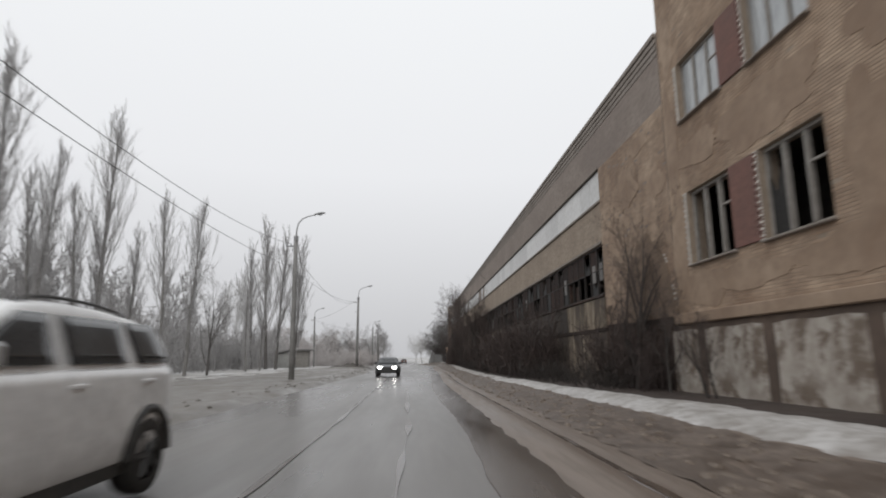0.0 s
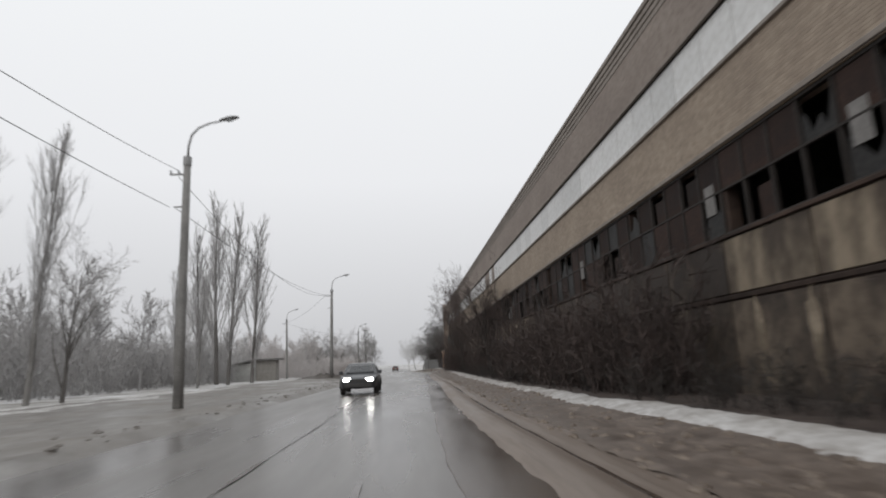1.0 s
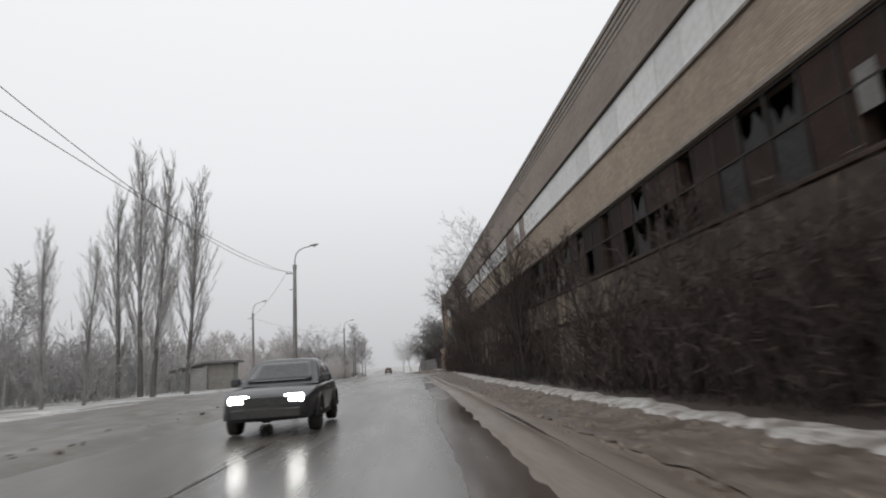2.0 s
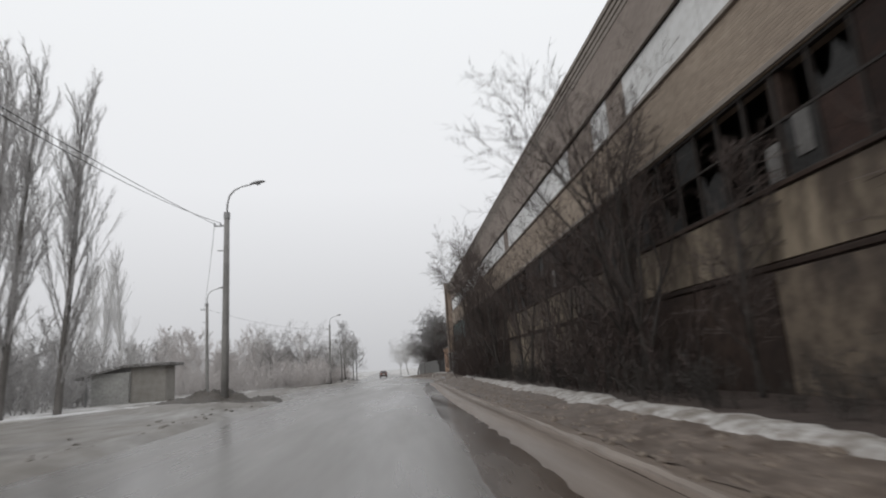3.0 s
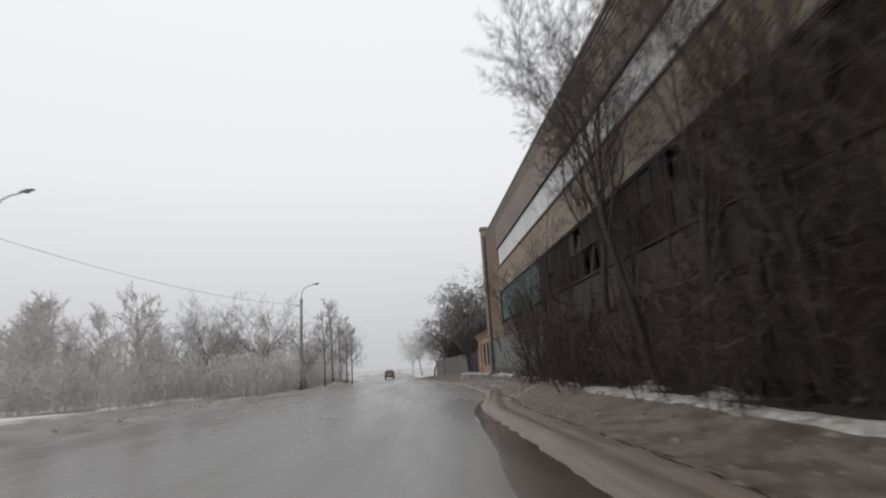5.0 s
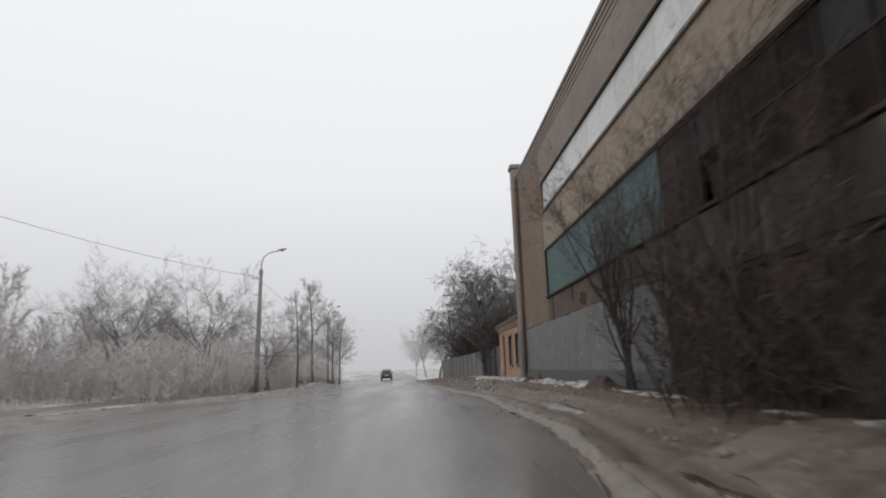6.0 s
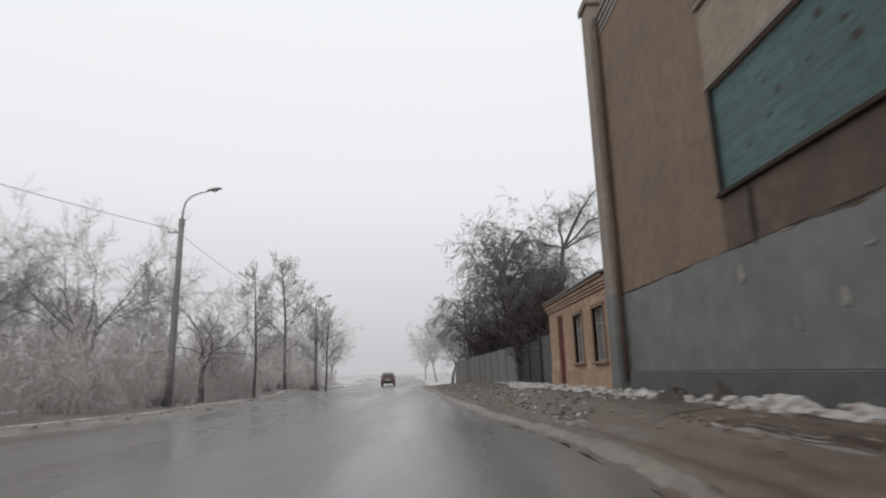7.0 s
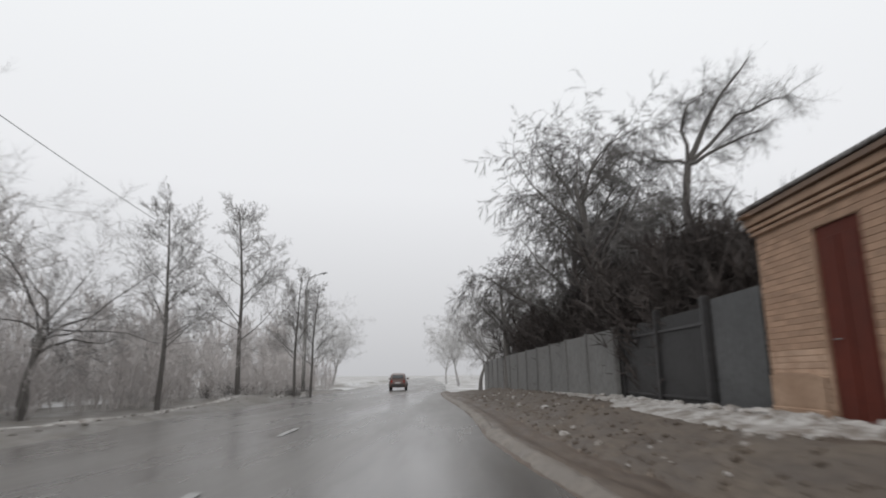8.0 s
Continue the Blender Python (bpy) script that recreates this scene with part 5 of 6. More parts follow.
def street_lamp(x, y, z, lean):
    t = thing("street_lamp", (x, y, z), "tapered concrete street lamp with a curved steel arm", "street lamp", "street lamps along the verge")
    t.matrix_basis = pose(x, y, z, 0, lean, 0)
    Geo().tube([(0, 0, -0.8), (0, 0, 3), (0, 0, 6), (0, 0, 9.0)], [0.185, 0.165, 0.145, 0.125], 12).make("pole", M_POLE, t, smooth=True)
    Geo().tube([(0, 0, 8.72), (0, 0, 9.06)], [0.15, 0.15], 12).make("collar", M_STEEL, t)
    arm = [(0, 0, 8.9), (0.02, 0, 9.5), (0.12, 0, 9.92), (0.36, 0, 10.2), (0.75, 0, 10.38), (1.2, 0, 10.47)]
    Geo().tube(arm, [0.045, 0.042, 0.04, 0.038, 0.035, 0.032], 8).make("arm", M_STEEL, t, smooth=True)
    head = Geo()
    ring = []
    for s, wdt, hgt in ((0.0, 0.05, 0.05), (0.12, 0.10, 0.09), (0.32, 0.15, 0.12), (0.55, 0.14, 0.10), (0.72, 0.06, 0.04)):
        ring.append([(1.12 + s, wdt * math.cos(a), 10.49 + s * 0.16 + hgt * (0.9 if math.sin(a) > 0 else 0.35) * math.sin(a)) for a in [2 * math.pi * j / 12 for j in range(13)]])
    head.sheet(ring)
    h = head.make("lamp_head", M_STEEL, t, "unlit grey luminaire", smooth=True, fix=True)
    Geo().tube([(1.42, 0, 10.50), (1.62, 0, 10.53)], [0.085, 0.07], 10).make("lens", M_PALEPANE, h)
    Geo().box(-0.62, 0.0, -0.03, 0.03, 8.36, 8.42).make("bracket", M_STEEL, t)
    for dx in (-0.58, -0.30):
        Geo().tube([(dx, 0, 8.42), (dx, 0, 8.50), (dx, 0, 8.56)], [0.03, 0.045, 0.02], 8).make("insulator", M_PALEPANE, t)
    Geo().box(-0.42, 0.0, -0.02, 0.02, 7.12, 7.17).make("lower_bracket", M_STEEL, t)
    return t


for L in LAMPS:
    street_lamp(*L)


def cable(a, b, sag, label):
    pts = []
    for i in range(25):
        s = i / 24
        p = Vector(a).lerp(Vector(b), s)
        pts.append((p.x, p.y, p.z - 4 * sag * s * (1 - s)))
    ob = Geo().tube(pts, [0.011] * 25, 6).make("overhead_wire", M_WIRE)
    return tagged(ob, label, "wire", "overhead wires between the lamps")


def hook(i, dx, dz):
    x, y, z, lean = LAMPS[i]
    return (x + dx + dz * math.sin(radians(lean)), y, z + dz)


for i, j, up0, lo0, sag in ((4, 0, 7.6, 6.9, 1.1), (0, 1, 8.3, 7.15, 1.45)):
    cable(hook(i, -0.30, up0), hook(j, -0.30, 8.54), sag, "sagging black overhead wire between lamp posts")
    cable(hook(i, -0.42, lo0), hook(j, -0.58, 8.5 if j == 1 else 7.15), 0.6, "thin lower overhead wire between lamp posts")
cable(hook(1, -0.58, 8.54), hook(2, -0.30, 8.54), 0.5, "overhead wire crossing to the far lamp post")
cable(hook(2, -0.30, 8.54), hook(3, -0.30, 8.54), 0.7, "overhead wire crossing back to the roadside post")
cable(hook(3, -0.30, 8.54), hook(5, -0.30, 8.54), 0.8, "overhead wire running on down the street")


# ---- bare trees ----
STYLES = {
    "poplar": dict(trunk=0.97, n=(44, 9, 15), ang=(17, 15, 20), ln=(0.25, 0.40, 0.45), start=0.07, up=0.10, wander=0.06, girth=0.012),
    "broad": dict(trunk=0.40, n=(9, 11, 10, 14), ang=(46, 40, 42, 45), ln=(0.54, 0.48, 0.42, 0.45), start=0.50, up=0.05, wander=0.22, girth=0.022),
    "slim": dict(trunk=0.95, n=(22, 9, 7, 11), ang=(54, 42, 42, 45), ln=(0.30, 0.50, 0.45, 0.45), start=0.30, up=0.06, wander=0.08, girth=0.013),
    "willow": dict(trunk=0.62, n=(16, 13, 12, 16), ang=(44, 46, 55, 38), ln=(0.36, 0.40, 0.38, 0.40), start=0.45, up=-0.02, wander=0.12, girth=0.026),
    "vase": dict(trunk=0.60, n=(10, 9, 7, 7), ang=(27, 34, 40, 42), ln=(0.44, 0.40, 0.38, 0.45), start=0.15, up=0.06, wander=0.10, girth=0.013),
    "upright": dict(trunk=0.72, n=(13, 9, 8, 11), ang=(32, 36, 40, 42), ln=(0.32, 0.42, 0.40, 0.45), start=0.50, up=0.05, wander=0.12, girth=0.012),
    "wild": dict(trunk=0.80, n=(18, 8, 15), ang=(34, 38, 42), ln=(0.42, 0.45, 0.45), start=0.15, up=0.06, wander=0.11, girth=0.012),
}


def grow(seed, height, style, thin=1.0):
    """Limbs and twigs of a bare tree as two lists of tapered tubes."""
    r = np.random.default_rng(seed)
    limbs, twigs = [], []
    spec = STYLES[style]
    droop = style == "willow"
    depth = len(spec["n"])
    spread = style in ("broad", "willow", "vase", "upright")

    def branch(p, d, length, rad, level):
        segs = 1 if level == depth else (9, 6, 3, 2)[level]
        pts, rads = [p.copy()], [rad]
        dd = d.copy()
        for i in range(segs):
            wob = Vector(r.normal(0, 1, 3)) * spec["wander"] * (1 if level else 0.35)
            lift = spec["up"] * (1 if not (droop and level >= 2) else 9.0)
            dd = (dd + wob + Vector((0, 0, lift))).normalized()
            pts.append(pts[-1] + dd * (length / segs))
            rads.append(max(rad * (1 - 0.82 * (i + 1) / segs), 0.0035 * thin))
        (limbs if level < 1 + (style not in ('poplar',)) else twigs).append((pts, rads, 2 if level == depth else (8, 5, 3, 3)[level]))
        if level >= depth:
            return
        n = spec["n"][level]
        for k in range(n):
            s = spec["start"] + (1 - spec["start"]) * (k + r.random()) / n if level == 0 else 0.15 + 0.85 * (k + r.random()) / n
            f = min(s * segs, segs - 0.01)
            i0 = int(f)
            q = pts[i0].lerp(pts[i0 + 1], f - i0)
            base = (pts[i0 + 1] - pts[i0]).normalized()
            a = radians(spec["ang"][level] * (0.6 + 0.7 * r.random()))
            side = Matrix.Rotation(r.random() * 6.283, 3, base) @ base.orthogonal().normalized()
            nd = (base * math.cos(a) + side * math.sin(a)).normalized()
            if droop and level >= 1:
                nd = (nd + Vector((0, 0, -0.25))).normalized()
            ll = spec["ln"][level] * length * (0.6 + 0.6 * r.random())
            if level == 0:
                if spread:
                    ll = height * spec["ln"][0] * (0.7 + 0.4 * r.random())
                else:
                    ll *= 1.0 - 0.62 * max(s - 0.45, 0) / 0.55
                    if style == "poplar":
                        ll *= 0.5 + 0.7 * min(s / 0.35, 1)
            cr = rads[i0] * ((0.5 if spread else 0.30) if level == 0 else 0.40)
            branch(q, nd, ll, max(cr, (0.014, 0.009, 0.006, 0.005)[level] * thin), level + 1)

    lean = Vector((r.normal(0, 0.04), r.normal(0, 0.04), 1)).normalized()
    branch(Vector((0, 0, -0.3)), lean, height * spec["trunk"], spec["girth"] * height, 0)
    return limbs, twigs


def tubes(items, coarse=False):
    q = Geo()
    for pts, rads, sides in items:
        q.tube(pts, rads, {8: 4, 5: 3}.get(sides, 2) if coarse else sides, cap=False)
    return q


def tree_meshes(seed, height, style, bark, twig, thin=1.0):
    limbs, twigs = grow(seed, height, style, thin)
    return tubes(limbs).data("trunk", bark, smooth=True), tubes(twigs).data("crown", twig)


def tree(meshes, at, label, group, turn=0.0, size=1.0, tilt=(0, 0)):
    t = thing("bare_tree", at, label, "tree", group)
    t.matrix_basis = pose(*at, tilt[0], tilt[1], turn) @ Matrix.Diagonal((size, size, size, 1))
    part("trunk", meshes[0], t)
    part("crown", meshes[1], t)
    return t


POPLAR = [tree_meshes(100 + k, 14, "poplar", M_POPBARK, M_FROSTHAZE, 0.8) for k in range(3)]
POPLAR_BIG = [tree_meshes(110 + k, 21, "poplar", M_GREYBARK, M_FROSTHAZE, 1.6) for k in range(2)]
POPLAR_FAR = tree_meshes(115, 20, "poplar", M_HAZE, M_HAZE, 1.3)
VASE_PALE = tree_meshes(152, 11, "vase", M_GREYBARK, M_FROSTHAZE, 1.0)
BROAD = [tree_meshes(120 + k, 11, "broad", M_GREYBARK, M_HAZETWIG, 0.75) for k in range(2)]
SLIM = [tree_meshes(130 + k, 10, "slim", M_GREYBARK, M_HAZETWIG, 0.75) for k in range(2)]
WILLOW = [tree_meshes(140 + k, 10.5, "willow", M_GREYBARK, M_WILLOW, 0.7) for k in range(2)]
VASE = [tree_meshes(150 + k, 11, "vase", M_WETBARK, M_TWIG, 0.85) for k in range(3)]
UPRIGHT = [tree_meshes(190 + k, 13, "upright", M_WETBARK, M_TWIG, 0.8) for k in range(2)]
SHOOT = [tree_meshes(170 + k, 7, "wild", M_WETBARK, M_TWIG, 1.0) for k in range(2)]
PALE = [tree_meshes(160 + k, 11, "broad", M_FROSTHAZE, M_HAZE, 0.9) for k in range(1)]

lb = "tall bare columnar poplar with frosted upright twigs paled for haze"
for k, (x, y, s) in enumerate(((-19.0, 24.5, 0.98), (-19.4, 28.4, 0.76), (-19.9, 29.2, 0.70), (-19.0, 33.0, 1.0), (-19.7, 32.2, 0.70), (-19.0, 36.0, 0.62), (-18.9, 41.0, 0.84), (-19.0, 45.5, 0.90), (-20.4, 66.5, 0.66), (-19.6, 69.0, 0.62), (-20.5, 17.5, 1.0))):
    tree(POPLAR[k % 3], (x, y, left_height(x, y)), lb, "poplars along the verge", 67 * k, s)
tree(VASE_PALE, (-17.3, 45.2, left_height(-17.3, 45.2)), "small pale bare tree forking above the snowy verge", "verge trees", 200, 0.74)
for k, (x, y, s) in enumerate(((-18.2, 81.0, 0.77), (-20.4, 80.2, 0.83), (-22.2, 82.4, 0.92), (-24.6, 84, 0.79))):
    tree(POPLAR_BIG[k % 2], (x, y, left_height(x, y)), "huge bare columnar poplar standing in a cluster", "poplar cluster", 80 * k, s)
# far poplars, bark and twigs both in the haze colour
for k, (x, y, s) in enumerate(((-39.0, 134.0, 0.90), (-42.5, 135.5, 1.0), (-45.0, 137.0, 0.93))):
    tree(POPLAR_FAR, (x, y, g(y)), "tall poplar coloured haze-white, far behind the shelter", "far poplars", 100 * k, s)
lb = "broad bare roadside tree with frosted twigs lightened for haze"
for k, (x, y, s) in enumerate(((-15.8, 142.6, 0.9), (-12.9, 148.5, 0.8), (-20.5, 139.5, 0.85), (-24.5, 145, 0.95))):
    tree(BROAD[k % 2], (x, y, left_height(x, y)), lb, "broad roadside trees", 110 * k + 30, s)
lb = "slim bare tree with a straight dark trunk"
for k, (x, y, s) in enumerate(((-11.6, 154.0, 0.86), (-11.9, 163.4, 1.12), (-11.0, 171.5, 0.88), (-10.6, 174.5, 0.85))):
    tree(SLIM[k % 2], (x, y, left_height(x, y)), lb, "slim trees along the kerb", 95 * k, s)
lb = "drooping bare willow with frosted hanging twigs"
for k, (x, y, s) in enumerate(((6.2, 152.0, 1.36), (5.0, 160.5, 1.36), (3.3, 172.0, 1.22), (9.5, 158, 1.15))):
    tree(WILLOW[k % 2], (x, y, -0.7), lb, "willows behind the fence", 140 * k, s, (0, -7))


def forked_tree(at, label, group):
    """A leaning trunk that opens into four crooked limbs with a haze of hanging twigs."""
    r = np.random.default_rng(64)
    t = thing("bare_tree", at, label, "tree", group)
    wood, fine = Geo(), Geo()
    base, fork = Vector((-0.8, 0, -0.5)), Vector((0.0, 0.2, 8.6))
    trunk = [base.lerp(fork, i / 6) + Vector((0.1 * math.sin(2.1 * i), 0.08 * math.cos(1.7 * i), 0)) for i in range(7)]
    wood.tube(trunk, [0.23 - 0.018 * i for i in range(7)], 8, cap=False)
    for steps, rad in ((((0.9, 0.4, 1.6), (0.5, 0.1, 0.85), (0.6, -0.2, 0.9), (0.9, 0.1, 1.1)), 0.12), (((1.7, -0.5, 1.7), (1.2, -0.3, 0.45), (0.85, 0.2, 0.28)), 0.075), (((0.5, -0.4, 0.2), (0.85, -0.4, 0.35), (1.1, -0.1, 0.38)), 0.085), (((-0.25, -0.3, 1.2), (0.15, -0.4, 0.85), (0.8, 0.1, 0.6)), 0.08), (((-0.5, 0.5, 0.3), (-0.9, 0.3, 0.5), (-0.8, 0.2, -0.1)), 0.07)):
        pts = [trunk[-1].copy()]
        for st in steps:
            half = pts[-1] + Vector(st) * 0.5 + Vector(r.normal(0, 0.07, 3))
            pts += [half, pts[-1] + Vector(st)]
        n = len(pts)
        wood.tube(pts, [max(rad * (1 - 0.8 * i / (n - 1)), 0.012) for i in range(n)], 6, cap=False)
        for k in range(26):
            f = (0.2 + 0.79 * r.random()) * (n - 1)
            q = pts[int(f)].lerp(pts[int(f) + 1], f - int(f))
            d = ((pts[int(f) + 1] - pts[int(f)]).normalized() + Vector(r.normal(0, 0.75, 3))).normalized()
            ln = r.uniform(0.5, 1.3)
            bough = [q, q + d * ln * 0.5, q + d * ln + Vector((0, 0, -0.12))]
            wood.tube(bough, [0.016, 0.011, 0.006], 3, cap=False)
            for _ in range(16):
                h = r.random()
                p0 = bough[1].lerp(bough[2], h) if r.random() < 0.6 else bough[0].lerp(bough[1], h)
                e = (d * 0.7 + Vector(r.normal(0, 0.6, 3)) + Vector((0, 0, -0.15))).normalized()
                p1 = p0 + e * r.uniform(0.25, 0.7)
                fine.tube([p0, p1], [0.0035, 0.0025], 2, cap=False)
                for _j in range(4):
                    e2 = (e + Vector(r.normal(0, 0.6, 3)) + Vector((0, 0, -0.25))).normalized()
                    p2 = p0.lerp(p1, 0.3 + 0.7 * r.random())
                    fine.tube([p2, p2 + e2 * r.uniform(0.15, 0.4)], [0.0026, 0.002], 2, cap=False)
    wood.make("trunk", M_GREYBARK, t, smooth=True)
    fine.make("crown", M_WILLOW, t)


forked_tree((8.47, 151.5, -0.5), "forked bare tree with crooked limbs behind the gate", "yard trees")
# street trees toned near-white to imitate distance haze
lb = "bare street tree coloured pale for fog haze"
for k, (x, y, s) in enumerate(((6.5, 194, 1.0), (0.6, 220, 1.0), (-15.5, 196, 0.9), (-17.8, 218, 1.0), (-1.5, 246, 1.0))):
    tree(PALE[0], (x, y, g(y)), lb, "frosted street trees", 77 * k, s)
for k, (x, y, s) in enumerate(((3.2, 182.0, 0.85), (2.4, 190.0, 0.95), (4.6, 199.0, 1.0))):
    tree(BROAD[k % 2], (x, y, g(y)), "grey bare street tree beyond the yard fence", "street trees past the fence", 64 * k, s)

# trees and shoots along the hall
lb = "bare self-sown tree leaning out from the factory wall"
for k, (x, y, s, lean) in enumerate(((4.5, 64.4, 0.92, -5), (4.6, 65.0, 0.82, -8), (4.6, 66.6, 0.86, -6), (4.7, 67.6, 0.7, -10), (4.6, 70.7, 0.72, -4), (4.7, 74.6, 0.66, -7), (4.6, 80.6, 0.7, -4), (4.7, 87.2, 0.8, -6), (4.6, 91.3, 0.9, -7), (4.7, 91.9, 0.78, 2), (4.6, 93.2, 0.92, -6), (4.6, 94.8, 1.05, -7), (4.7, 99.2, 0.7, -3), (4.8, 108.2, 0.66, -2), (4.85, 111.3, 0.6, 0), (4.75, 113.6, 0.6, -5), (4.8, 114.2, 0.5, 5), (4.7, 20.0, 0.68, -3), (4.7, 20.5, 0.58, -7), (4.8, 17.8, 0.4, -4), (4.6, 15.2, 0.27, -14))):
    tree(VASE[k % 3], (x, y, right_height(x, y) - 0.05), lb, "trees along the hall", 51 * k, s, (0, lean))
for k, (x, y, s, lean) in enumerate(((4.7, 97.6, 0.88, -6), (4.7, 100.8, 0.95, -6), (4.8, 104.0, 1.0, -6))):
    tree(UPRIGHT[k % 2], (x, y, right_height(x, y) - 0.05), "tall bare tree reaching over the hall roof", "tall trees by the hall", 83 * k, s, (0, lean))
lb = "thin bare sapling against the factory wall"
for k, (x, y, s) in enumerate(((4.7, 15.0, 0.34), (4.8, 22.4, 0.5), (4.7, 71.3, 0.9), (4.3, 77.2, 0.85), (4.6, 87.3, 0.95), (4.7, 89.6, 0.8), (4.7, 46, 0.8), (4.8, 54.5, 0.9), (4.7, 36.5, 0.7), (4.7, 60.5, 0.8), (4.8, 107, 0.8))):
    tree(SHOOT[k % 2], (x, y, right_height(x, y) - 0.05), lb, "saplings along the hall", 51 * k, s, (-3 + 3 * (k % 3), -4 - (k * 5) % 9))


def thicket(name, seed, count, place, hmin, hmax, material, thin, label, category, stems=5, shapes=6, arms=12, lean=0.28):
    """A tangle of bare stems and twigs nobody could count."""
    r = np.random.default_rng(seed)
    forms = []
    for _ in range(shapes):
        geo = Geo()
        for s in range(stems):
            d = Vector((r.normal(0, lean), r.normal(0, lean), 1)).normalized()
            pts, rads = [Vector((r.normal(0, 0.12), r.normal(0, 0.12), -0.05))], [0.012 * thin]
            hh = r.uniform(0.6, 1.0)
            for i in range(4):
                d = (d + Vector(r.normal(0, 0.12, 3))).normalized()
                pts.append(pts[-1] + d * hh / 4)
                rads.append(0.012 * thin * (1 - 0.2 * (i + 1)))
            geo.tube([Vector((p.x * 0.8, p.y * 0.8, p.z)) for p in pts], [q / 3 for q in rads], 3, cap=False)
            for i in range(arms):
                f = 0.5 + 3.4 * r.random()
                q = pts[int(f)].lerp(pts[int(f) + 1], f - int(f))
                e = (d + Vector(r.normal(0, 0.6, 3)) + Vector((0, 0, 0.3))).normalized()
                ln = hh * r.uniform(0.12, 0.30)
                w3 = 0.0022 * thin
                geo.tube([q, q + e * ln], [w3, w3 * 0.6], 2, cap=False)
                for _k in range(2):
                    e2 = (e + Vector(r.normal(0, 0.5, 3))).normalized()
                    q2 = q + e * ln * r.uniform(0.2, 0.7)
                    geo.tube([q2, q2 + e2 * ln * 0.5], [w3 * 0.7, w3 * 0.5], 2, cap=False)
        forms.append(geo)
    spots = []
    for _ in range(count):
        x, y, z = place(r)
        spots.append((int(r.integers(shapes)), x, y, z, r.random() * 6.283, r.uniform(hmin, hmax)))
    return tagged(scatter(name, forms, spots, material), label, category, kind="stuff")


def by_wall(r):
    a, b = ((31, 47), (63, 72), (87, 110), (88, 108))[int(r.integers(4))]
    y = r.uniform(a, b)
    x = r.uniform(3.5, 5.2)
    return x, y, right_height(x, y)


thicket("wall_thicket", 31, 170, by_wall, 0.9, 3.4, M_DARKTWIG, 1.5, "dense dark thicket of bare shoots against the hall", "thicket", 5)


def by_near_wall(r):
    y = r.uniform(31.4, 52)
    x = r.uniform(3.2, 5.2)
    return x, y, right_height(x, y)


thicket("bay_thicket", 39, 150, by_near_wall, 1.4, 3.9, M_DARKTWIG, 1.6, "dark tangle of shoots under the broken windows", "thicket", 6)


def wall_foot(r):
    y = r.uniform(19, 104)
    x = r.uniform(min(lerp_line(SNOW_UP, y) + 0.1, 4.4), 4.7)
    return x, y, right_height(x, y)


thicket("wall_foot_brush", 45, 360, wall_foot, 0.4, 1.3, M_WETBARK, 2.4, "low dark weeds and shoots at the foot of the hall", "weeds", 5, arms=9, lean=0.4)


def by_corner(r):
    y = r.uniform(18.4, 24)
    x = r.uniform(4.4, 5.2)
    return x, y, right_height(x, y)


thicket("corner_thicket", 32, 34, by_corner, 0.9, 2.8, M_DARKTWIG, 1.5, "tangle of dark shoots at the hall corner", "thicket", 6)


def by_kerb(r):
    x0, y0 = ((-12.0, 163.0), (-12.6, 143.6), (-11.4, 172.5))[int(r.integers(3))]
    x, y = x0 + r.normal(0, 0.5), y0 + r.normal(0, 1.3)
    return x, y, left_height(x, y)


thicket("kerb_brush", 44, 60, by_kerb, 0.4, 0.95, M_WILLOW, 1.6, "small dark brush at the feet of the kerb trees", "thicket", 7, lean=0.5)


def behind_fence(r):
    y = 145.4 + 30 * r.random()
    x = r.uniform(7.0, 8.8) - 0.06 * (y - 148)
    return x, y, -0.7


thicket("yard_thicket", 33, 190, behind_fence, 3.5, 6.2, M_YARDTWIG, 1.9, "dark overgrown brush behind the yard fence", "thicket", 12, arms=36, lean=0.12)


def by_gate(r):
    y = r.uniform(146.6, 153)
    return r.uniform(7.0, 8.2), y, -0.7


thicket("gate_thicket", 41, 105, by_gate, 4.2, 5.9, M_YARDTWIG, 1.9, "tall dark brush rising behind the yard gate", "thicket", 12, arms=30, lean=0.12)


def woods_trees(name, seed, count, place, lo, hi, material, label, thin):
    r = np.random.default_rng(seed)
    forms = []
    for k in range(4):
        limbs, twigs = grow(seed * 10 + k, 9, "wild", thin)
        forms.append(tubes(limbs + twigs, True))
    spots = []
    for _ in range(count):
        x, y, z = place(r)
        spots.append((int(r.integers(4)), x, y, z, r.random() * 6.283, r.uniform(lo, hi)))
    return tagged(scatter(name, forms, spots, material), label, "woods", kind="stuff")


def left_woods(r):
    y = r.uniform(8, 78)
    return -r.uniform(25, 58), y, g(y) + 0.1


def mid_woods(r):
    y = r.uniform(100, 150)
    return -r.uniform(30, 70), y, g(y) + 0.1


def left_brush(r):
    y = r.uniform(122, 205)
    return -r.uniform(17.5, 42), y, g(y) + 0.1


def verge_brush(r):
    y = r.uniform(128, 200)
    return -12.5 - abs(r.normal(0, 3.2)) - max(0, (y - 150) * 0.03), y, g(y) + 0.15


def understory(r):
    y = r.uniform(2, 112)
    return -r.uniform(23.5, 46), y, g(y) + 0.1


# Undergrowth and far woods take the pale colour that imitates fog.
thicket("woods_understory", 40, 460, understory, 3.2, 7.0, M_FROSTHAZE, 1.6, "undergrowth coloured pale for fog, between the woods and poplars", "thicket", 8, arms=14, lean=0.12)
